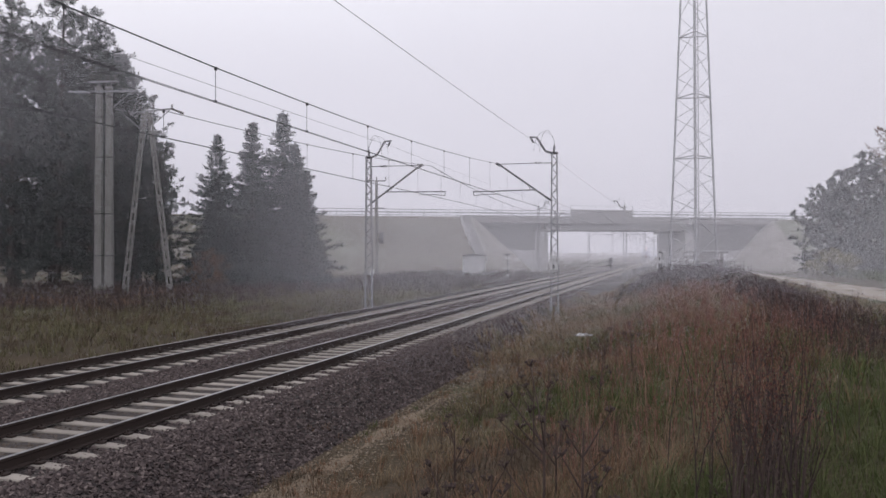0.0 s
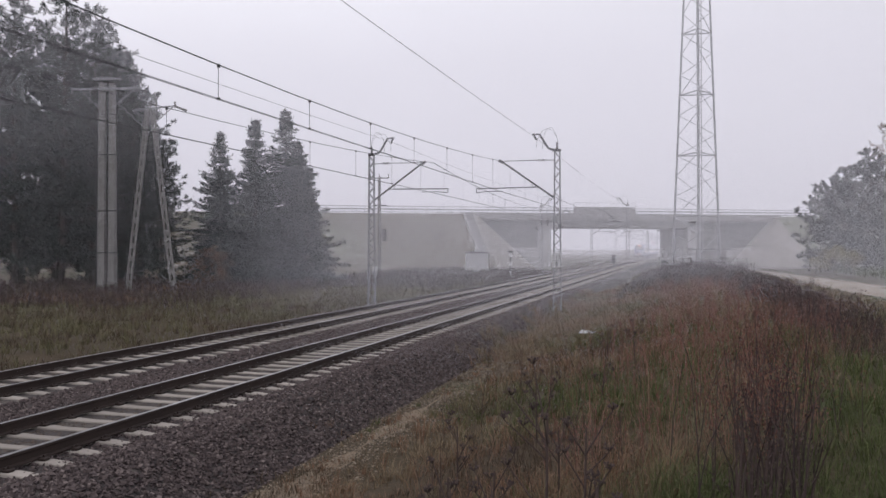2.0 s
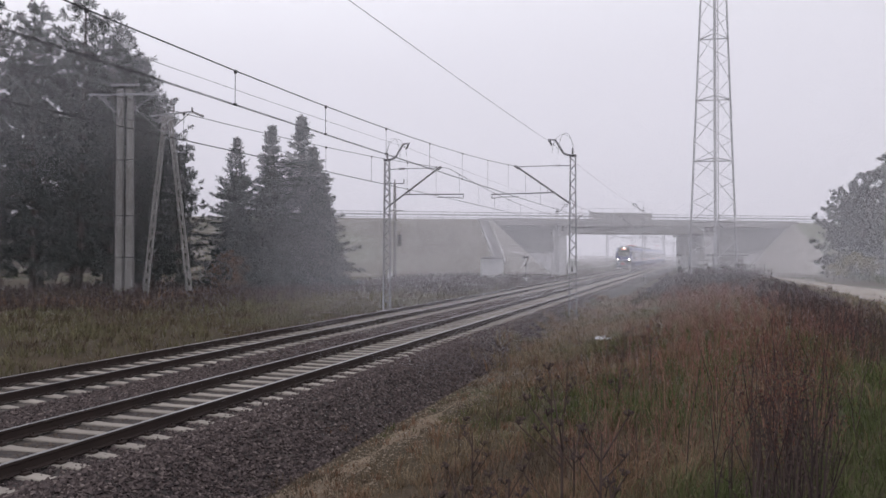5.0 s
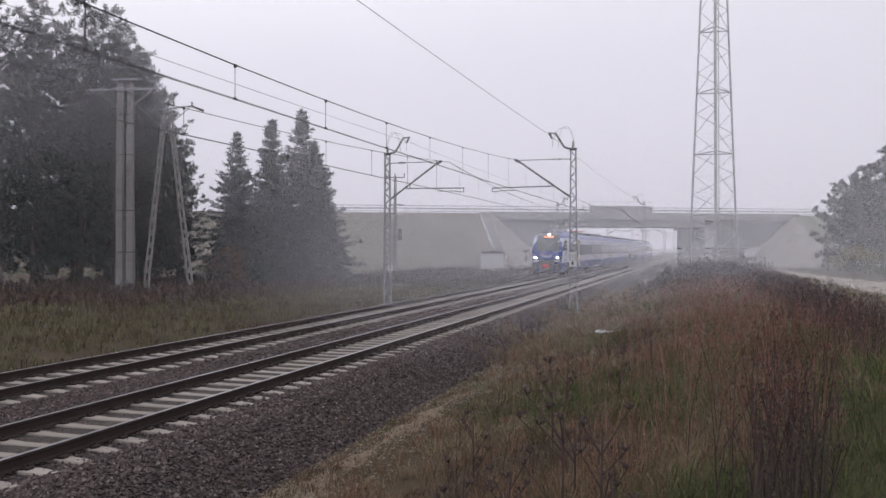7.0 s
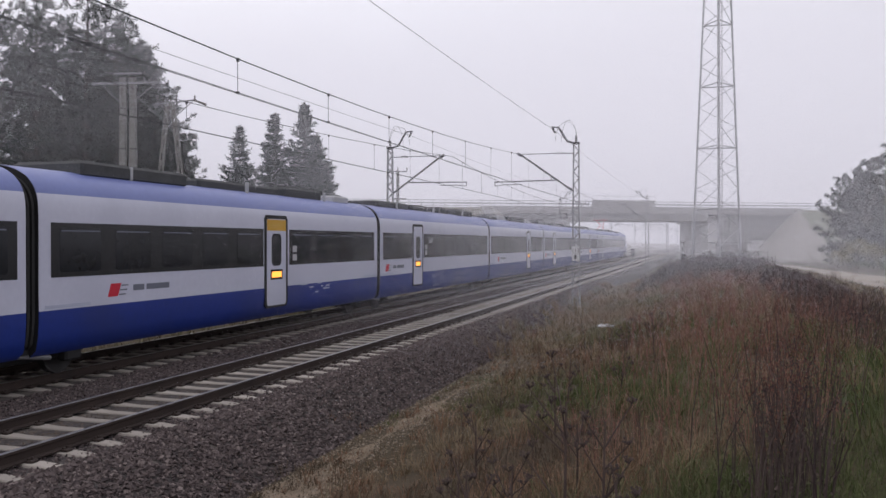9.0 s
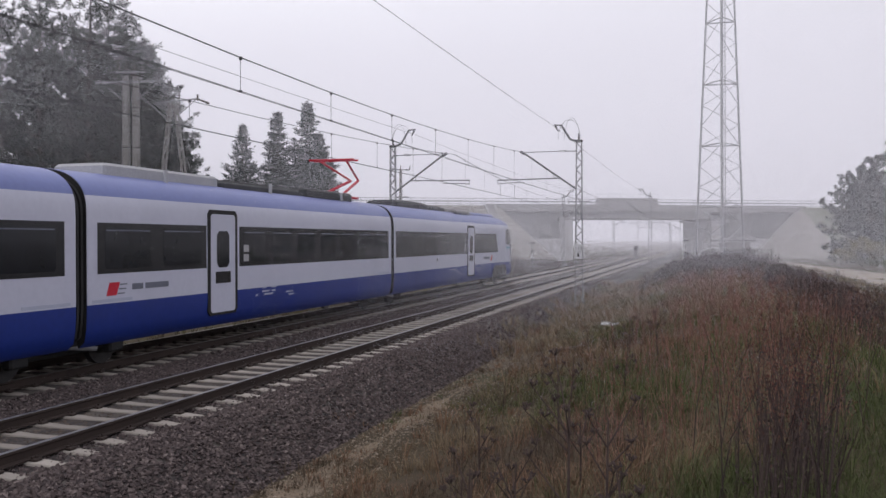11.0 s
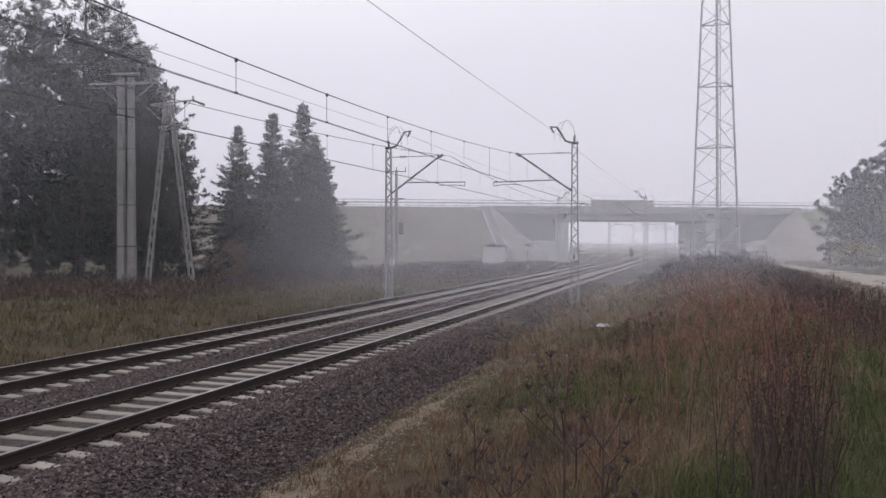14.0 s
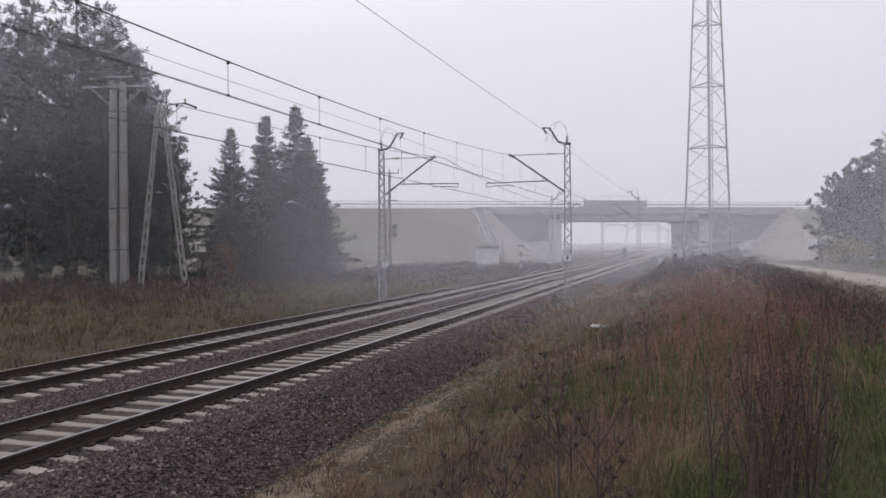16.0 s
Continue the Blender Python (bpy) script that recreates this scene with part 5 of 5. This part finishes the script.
def gravel_edge():
    g = Geo()
    ys = np.linspace(3, 19, 110)
    rows = []
    for y in ys:
        w = 0.55 + 0.22 * math.sin(y * 1.3) + 0.15 * math.sin(y * 3.1) - 0.03 * (y - 6)
        c = -5.2
        w = max(w, 0.05)
        rows.append([(c + k * w / 2, y, float(ground_z(c + k * w / 2, y)) + 0.012 - 0.02 * abs(k) / 2) for k in (-2, -1, 0, 1, 2)])
    g.v = [p for r in rows for p in r]
    g.f = [(i * 5 + j, i * 5 + j + 1, i * 5 + j + 6, i * 5 + j + 5) for i in range(len(rows) - 1) for j in range(4)]
    tagged(part("gravel_edge", g, GRAVEL, smooth=True), "strip of pale sandy gravel along the ballast", "gravel", kind="structure")


gravel_edge()


def patchy(x, y, f, ph):
    return 0.5 + 0.25 * np.sin(x * f + ph + 1.3 * np.sin(y * f * 0.7)) + 0.25 * np.sin(y * f * 0.8 + 2 * ph + np.cos(x * f * 1.1))


def blades(name, x, y, h, w, seed, mat, label, category="grass", lean=0.35):
    rng = np.random.default_rng(seed)
    n = len(x)
    z = ground_z(x, y) - 0.03
    a = rng.uniform(0, 6.283, n)
    d = np.stack([np.cos(a), np.sin(a)], 1)
    b = rng.uniform(0, 6.283, n)
    u = np.stack([np.cos(b), np.sin(b)], 1) * (h * rng.uniform(0.05, lean, n))[:, None]
    p = np.stack([x, y], 1)
    hw = (w / 2)[:, None]
    v = np.empty((n, 5, 3))
    v[:, 0, :2], v[:, 1, :2] = p - d * hw, p + d * hw
    v[:, 2, :2], v[:, 3, :2] = p + u * 0.35 + d * hw * 0.8, p + u * 0.35 - d * hw * 0.8
    v[:, 4, :2] = p + u * 1.3
    v[:, 0, 2] = v[:, 1, 2] = z
    v[:, 2, 2] = v[:, 3, 2] = z + h * 0.6
    v[:, 4, 2] = z + h * rng.uniform(0.8, 1.05, n)
    k = np.arange(n)[:, None] * 5
    f = np.hstack([k, k + 1, k + 2, k + 3]).tolist() + np.hstack([k + 3, k + 2, k + 4]).tolist()
    quick(name, v.reshape(-1, 3), f, mat, label, category)


def scatter(rng, n, px0, px1, z0, z1, power=1.0):
    """Places in a wedge before the eye: bearings from the track's line, in degrees, and distances."""
    a = np.radians(rng.uniform(px0, px1, n))
    r = z0 + (z1 - z0) * rng.random(n) ** power
    return r * np.sin(a), r * np.cos(a), r


def weeds(name, x, y, h, seed, mat, label, flecks, fleck, stem=0.006, low=0.35, branch=0.10, stalks=True):
    """Upright dry stems, each with side twigs and many small leaves or seed heads."""
    rng = np.random.default_rng(seed)
    n = len(x)
    z = ground_z(x, y) - 0.03
    lean = rng.normal(0, 0.15, (n, 2)) * h[:, None]
    r = np.hypot(x, y)
    sw = np.maximum(stem * 0.5, r * 0.00026)
    a = rng.uniform(0, 6.283, n)
    d = np.stack([np.cos(a), np.sin(a)], 1) * sw[:, None]
    p = np.stack([x, y], 1)
    v = np.empty((n, 6, 3))
    for i, (q, s) in enumerate(((0, 1), (0.55, 0.8), (1, 0.4))):
        c = p + lean * q * q
        v[:, 2 * i, :2], v[:, 2 * i + 1, :2] = c - d * s, c + d * s
        v[:, 2 * i, 2] = v[:, 2 * i + 1, 2] = z + h * q
    k = np.arange(n)[:, None] * 6
    f1 = np.vstack([np.hstack([k, k + 1, k + 3, k + 2]), np.hstack([k + 2, k + 3, k + 5, k + 4])])
    idx = np.repeat(np.arange(n), flecks)
    m = len(idx)
    q = low + (1 - low) * rng.random(m) ** 0.8
    off = rng.normal(0, 1, (m, 2)) * (branch * h[idx] * (1.25 - q))[:, None]
    c = np.stack([x[idx] + lean[idx, 0] * q * q + off[:, 0], y[idx] + lean[idx, 1] * q * q + off[:, 1], z[idx] + h[idx] * q + np.hypot(off[:, 0], off[:, 1]) * 0.5], 1)
    s = (np.maximum(fleck * 0.7, r[idx] * 0.0007) * rng.uniform(0.5, 1.5, m))[:, None]
    up = rng.normal(0, 0.6, (m, 3))
    up[:, 2] += 1.0
    up /= np.linalg.norm(up, axis=1)[:, None]
    w = np.cross(up, rng.normal(0, 1, (m, 3)))
    w /= np.linalg.norm(w, axis=1)[:, None]
    v2 = np.stack([c - up * s * 1.6, c + w * s * 0.45, c + up * s * 1.6, c - w * s * 0.45], 1).reshape(-1, 3)
    f2 = np.arange(len(v2)).reshape(-1, 4) + n * 6
    if stalks:
        quick(name, np.vstack([v.reshape(-1, 3), v2]), np.vstack([f1, f2]), mat, label, "weeds")
    else:
        quick(name, v2, f2 - n * 6, mat, label, "weeds")


TUFTS = {
    "tan": island_material("tan_grass", [(0.145, 0.108, 0.068), (0.20, 0.152, 0.098), (0.27, 0.205, 0.138)]),
    "russet": island_material("russet_grass", [(0.14, 0.083, 0.053), (0.195, 0.118, 0.077), (0.245, 0.155, 0.104)]),
    "dark": island_material("dark_grass", [(0.062, 0.046, 0.033), (0.10, 0.074, 0.053), (0.142, 0.105, 0.077)]),
    "olive": island_material("olive_grass", [(0.088, 0.082, 0.045), (0.138, 0.126, 0.070), (0.19, 0.165, 0.099)]),
    "green": island_material("fresh_grass", [(0.054, 0.070, 0.025), (0.082, 0.102, 0.038), (0.118, 0.126, 0.055)]),
}


def support_z(x, y):
    inside = (x > -15.75) & (x < -5.65)
    return np.where(inside, np.maximum(ground_z(x, y), bed_z(x)), ground_z(x, y))


def tussocks(name, x, y, kind, h, per, seed, label, spread=0.10, wide=0.0):
    """Clumps of arching blades that lean out from their middle."""
    rng = np.random.default_rng(seed)
    for kd in sorted(set(kind)):
        sel = np.array([k == kd for k in kind])
        idx = np.repeat(np.nonzero(sel)[0], per)
        n = len(idx)
        if not n:
            continue
        a = rng.uniform(0, 6.283, n)
        q = np.abs(rng.normal(0, 1, n))
        out = np.stack([np.cos(a), np.sin(a)], 1)
        rr = np.hypot(x, y)[idx]
        sp = spread * (0.6 + h[idx])
        p = np.stack([x[idx], y[idx]], 1) + out * (q * sp)[:, None]
        hh = h[idx] * rng.uniform(0.45, 1.15, n)
        z = support_z(p[:, 0], p[:, 1]) - 0.03
        u = out * (hh * (0.15 + 0.5 * np.minimum(q, 1.6)))[:, None] + rng.normal(0, 0.12, (n, 2)) * hh[:, None]
        d = np.stack([-np.sin(a + rng.normal(0, 0.8, n)), np.cos(a)], 1)
        hw = np.maximum(0.0022 + wide, rr * 0.00036)[:, None]
        v = np.empty((n, 5, 3))
        v[:, 0, :2], v[:, 1, :2] = p - d * hw, p + d * hw
        v[:, 2, :2], v[:, 3, :2] = p + u * 0.45 + d * hw * 0.8, p + u * 0.45 - d * hw * 0.8
        v[:, 4, :2] = p + u * 1.25
        v[:, 0, 2] = v[:, 1, 2] = z
        v[:, 2, 2] = v[:, 3, 2] = z + hh * 0.68
        v[:, 4, 2] = z + hh * np.where(q > 1.0, 0.72, 1.0)
        k = np.arange(n)[:, None] * 5
        f = np.hstack([k, k + 1, k + 2, k + 3]).tolist() + np.hstack([k + 3, k + 2, k + 4]).tolist()
        quick(name, v.reshape(-1, 3), f, TUFTS[kd], label % kd, "grass")


def meadow():
    rng = np.random.default_rng(5)

    def choose(x, y, bias):
        g = patchy(x, y, 0.8, 2.0) + rng.normal(0, 0.12, len(x))
        b = patchy(x, y, 1.3, 0.3) + rng.normal(0, 0.15, len(x))
        return np.where(g > 0.66 - bias, "green", np.where(g > 0.56 - bias, "olive", np.where(b > 0.68, "tan", np.where(b > 0.38, "russet", "dark"))))

    # the bank: clumps from the ballast edge to the crown
    x, y, r = scatter(rng, 7500, -50, 26, 4.6, 26, 1.45)
    lim = -5.75 + 0.35 * np.sin(y * 1.1) + 0.25 * np.sin(y * 2.9 + 1) + rng.normal(0, 0.25, len(x))
    ok = (x > lim) & (x < 6) & ((x > -4.6) | (patchy(x, y, 2.1, 0.4) > 0.5))
    x, y = x[ok], y[ok]
    kind = choose(x, y, 0.05)
    kind = np.where((((x > 1.2) & (y < 14.5)) | ((x > 0.1) & (y < 8.2))) & (rng.random(len(x)) < 0.9), "green", kind)
    h = rng.uniform(0.12, 0.42, len(x)) * np.where(x < -4.3, 0.5, 1.0) * (0.7 + 0.6 * patchy(x, y, 1.9, 4.0))
    tussocks("meadow_grass", x, y, kind, h, 16, 31, "clumps of %s autumn meadow grass")
    x = rng.uniform(-6.5, 7, 5200)
    y = rng.uniform(24, 62, 5200)
    ok = x > -6.1 - 0.008 * y + 0.3 * np.sin(y * 0.8) + rng.normal(0, 0.2, len(x))
    x, y = x[ok], y[ok]
    kind = choose(x, y, -0.02)
    kind = np.where((kind == "dark") | (rng.random(len(x)) < 0.25), "tan", np.where(kind == "green", "olive", kind))
    tussocks("meadow_grass", x, y, kind, rng.uniform(0.15, 0.5, len(x)), 14, 32, "clumps of %s autumn grass along the bank", 0.16)
    # tall red-brown weeds on the crown of the bank, thinning out to both sides
    def edge(x, y):
        return smooth01((x + 2.6 + 0.7 * np.sin(y * 0.9) + 0.4 * np.sin(y * 2.3 + 1)) / 2.2) * smooth01((3.4 - x) / 0.8)

    x, y, r = scatter(rng, 6500, -9, 24, 8.5, 46, 1.25)
    ok = (rng.random(len(x)) < edge(x, y) * (0.25 + 0.75 * patchy(x, y, 0.9, 1.0))) & ~((x > 1.25) & (y < 14.0))
    weeds("red_weeds", x[ok], y[ok], rng.uniform(0.35, 1.0, ok.sum()) * (0.75 + 0.35 * patchy(x[ok], y[ok], 1.7, 2.0)), 41, WEED_RED, "tall dry reddish-brown weeds", 16, 0.010)
    x, y, r = scatter(rng, 290, -1.5, 12.5, 6.2, 11, 1.0)
    ok = rng.random(len(x)) < np.exp(-((x - 0.080 * r) / (0.050 * r)) ** 2)
    x, y = x[ok], y[ok]
    h = rng.uniform(0.8, 1.35, len(x))
    weeds("tall_weeds", x, y, h, 42, WEED_DARK, "tall dark dry weed stalks", 14, 0.013, 0.011, 0.1, 0.08)
    weeds("tall_weeds", x, y, h, 42, WEED_DEEP, "reddish withered leaves on tall weeds", 75, 0.009, 0.004, 0.5, 0.12, False)
    x, y, r = scatter(rng, 75, 2.8, 7.6, 5.4, 7.6, 1.0)
    weeds("tall_weeds", x, y, rng.uniform(0.6, 1.15, len(x)), 47, WEED_DARK, "tall dark dry weed stalks", 26, 0.013, 0.014, 0.1, 0.08)
    # sparse low weeds towards the track
    x, y, r = scatter(rng, 2600, -34, -1, 6, 42, 1.1)
    ok = (x > -4.9) & (patchy(x, y, 1.4, 3.0) > 0.35)
    weeds("low_weeds", x[ok], y[ok], rng.uniform(0.2, 0.5, ok.sum()), 43, GRASS_BROWN, "low brown withered weeds", 10, 0.010, 0.004, 0.2, 0.25)
    x, y, r = scatter(rng, 110, -17, -2, 6.2, 22, 1.0)
    weeds("dark_weeds", x, y, rng.uniform(0.5, 0.95, len(x)), 44, WEED_DARK, "single dark withered weed stalks", 26, 0.010, 0.008, 0.3, 0.16)
    # dark scrub in front of the tower and along the sandy track
    x, y = rng.uniform(-3.2, 4.2, 1500), rng.uniform(42, 80, 1500)
    weeds("dark_scrub", x, y, rng.uniform(0.3, 0.85, len(x)), 45, WEED_DARK, "dark leafless scrub and withered weeds", 24, 0.02, 0.008, 0.2, 0.2)
    x, y = rng.uniform(-2.0, 4.0, 85), rng.uniform(48, 80, 85)
    weeds("dark_scrub", x, y, rng.uniform(0.6, 1.35, len(x)), 49, WEED_DARK, "taller dark leafless scrub below the tower", 70, 0.03, 0.012, 0.15, 0.24)
    x = 3.0 + rng.normal(0, 0.55, 1500)
    y = rng.uniform(14, 46, 1500)
    weeds("dark_scrub", x, y, rng.uniform(0.45, 0.95, len(x)), 46, WEED_DARK, "dark withered weeds beside the sandy track", 22, 0.014, 0.006, 0.25, 0.14)
    x, y = rng.uniform(13.5, 24, 900), rng.uniform(70, 92, 900)
    weeds("dark_scrub", x, y, rng.uniform(0.3, 0.7, len(x)), 48, GRASS_GREEN, "low grass and weeds under the pines", 20, 0.03)
    # the far side of the line
    n = 9000
    x = -15.9 - 34 * rng.random(n) ** 1.25
    y = 12 + 66 * rng.random(n)
    ok = np.arctan2(-x, y) < radians(47)
    x, y = x[ok], y[ok]
    g = patchy(x, y, 0.5, 1.5) + rng.normal(0, 0.15, len(x))
    kind = np.where((g > 0.55) & (x > -30), "olive", np.where(g > 0.62, "russet", np.where(g > 0.30, "dark", "olive")))
    tussocks("verge_grass", x, y, kind, rng.uniform(0.18, 0.5, len(x)), 12, 51, "clumps of dull %s grass along the line", 0.22)
    x, y = rng.uniform(-50, -24, 2600), rng.uniform(36, 66, 2600)
    weeds("verge_weeds", x, y, rng.uniform(0.4, 0.9, len(x)), 53, WEED_DARK, "dark withered weeds at the edge of the wood", 14, 0.02)
    x, y = rng.uniform(-32, -15.5, 2200), rng.uniform(60, 110, 2200)
    weeds("verge_weeds", x, y, rng.uniform(0.5, 1.0, len(x)), 54, WEED_DARK, "dark withered weeds along the far side of the line", 14, 0.03)


meadow()


def umbel_plant(x, y, h, seed):
    """A withered plant: forking stem, each fork with a flat dry flower head."""
    rg = random.Random(seed)
    t = thing("withered_plant", "dark withered plant with forked stems and dry flower heads", "plant", "withered plants", at=pose(x, y, float(ground_z(x, y)) - 0.02, 0, 0, rg.uniform(0, 360)))
    lean = Vector((rg.uniform(-0.12, 0.12), rg.uniform(-0.12, 0.12), 1)) * h
    part("stem", Geo().rod((0, 0, 0), lean * 0.55, 0.012, 0.010, n=5).rod(lean * 0.55, lean, 0.010, 0.006, n=5), WEED_DARK, t)
    for k in range(rg.randint(5, 8)):
        o = lean * rg.uniform(0.3, 0.85)
        a = rg.uniform(0, 6.283)
        tip = o + Vector((math.cos(a), math.sin(a), rg.uniform(0.9, 1.7))) * h * rg.uniform(0.12, 0.26)
        b = part("side_stem", Geo().rod(o, tip, 0.007, 0.004, n=4), WEED_DARK, t)
        g = Geo()
        for j in range(9):
            c = rg.uniform(0, 6.283)
            e = tip + Vector((math.cos(c) * rg.uniform(0.01, 0.05), math.sin(c) * rg.uniform(0.01, 0.05), rg.uniform(0.02, 0.05)))
            g.rod(tip, e, 0.003, n=3)
            g.rod(e, e + Vector((0, 0, 0.012)), 0.013, 0.006, n=5)
        part("flower_head", g, WEED_DARK, b)


for k, (x, y, h) in enumerate(((-0.95, 6.15, 1.25), (-0.72, 6.5, 0.95), (-1.75, 6.3, 0.95), (-1.45, 6.6, 0.80), (-2.0, 7.1, 0.7), (-1.1, 7.9, 0.75), (-2.5, 9.6, 0.8), (-1.9, 11.5, 0.85), (-1.2, 13.0, 0.8), (-2.2, 14.6, 0.9), (-0.6, 6.2, 0.6),
                               (2.05, 7.9, 0.85), (1.9, 6.6, 0.8), (-0.9, 17.0, 0.95), (-1.6, 19.0, 0.9))):
    umbel_plant(x, y, h, k)


def litter():
    rng = np.random.default_rng(8)
    g = Geo()
    n = 7
    vs = [(0.30 * (i / (n - 1) - 0.5) * 1.3 + rng.normal(0, 0.012), 0.2 * (j / (n - 1) - 0.5) + rng.normal(0, 0.012), 0.04 + abs(rng.normal(0, 0.035))) for i in range(n) for j in range(n)]
    g.add(vs, [(i * n + j, (i + 1) * n + j, (i + 1) * n + j + 1, i * n + j + 1) for i in range(n - 1) for j in range(n - 1)])
    ob = part("plastic_bag", g, WHITEPAINT, at=pose(-2.86, 27.0, float(ground_z(-2.86, 27.0)) + 0.12) @ Matrix.Scale(1.3, 4))
    tagged(ob, "crumpled white plastic bag lying in the grass", "litter")


litter()


def motions():
    def head(t):
        """The train gathers a little speed until it passes."""
        if t < 4:
            return 187.0 + 36.3 * (4 - t)
        if t < 8.25:
            return 187.0 - 38.75 * (t - 4) - 0.65 * ((t - 6) ** 2 - 4)
        return 11.1 + (8.5 - t) * 41.55

    walk(TRAIN, [(t, pose(TRACK_X[1], head(t), 0)) for t in (0, 1, 2, 3, 4, 5, 6, 6.5, 7, 7.5, 8, 8.5, 9, 10, 11, 12, 13, 14, 15, 16)])


motions()
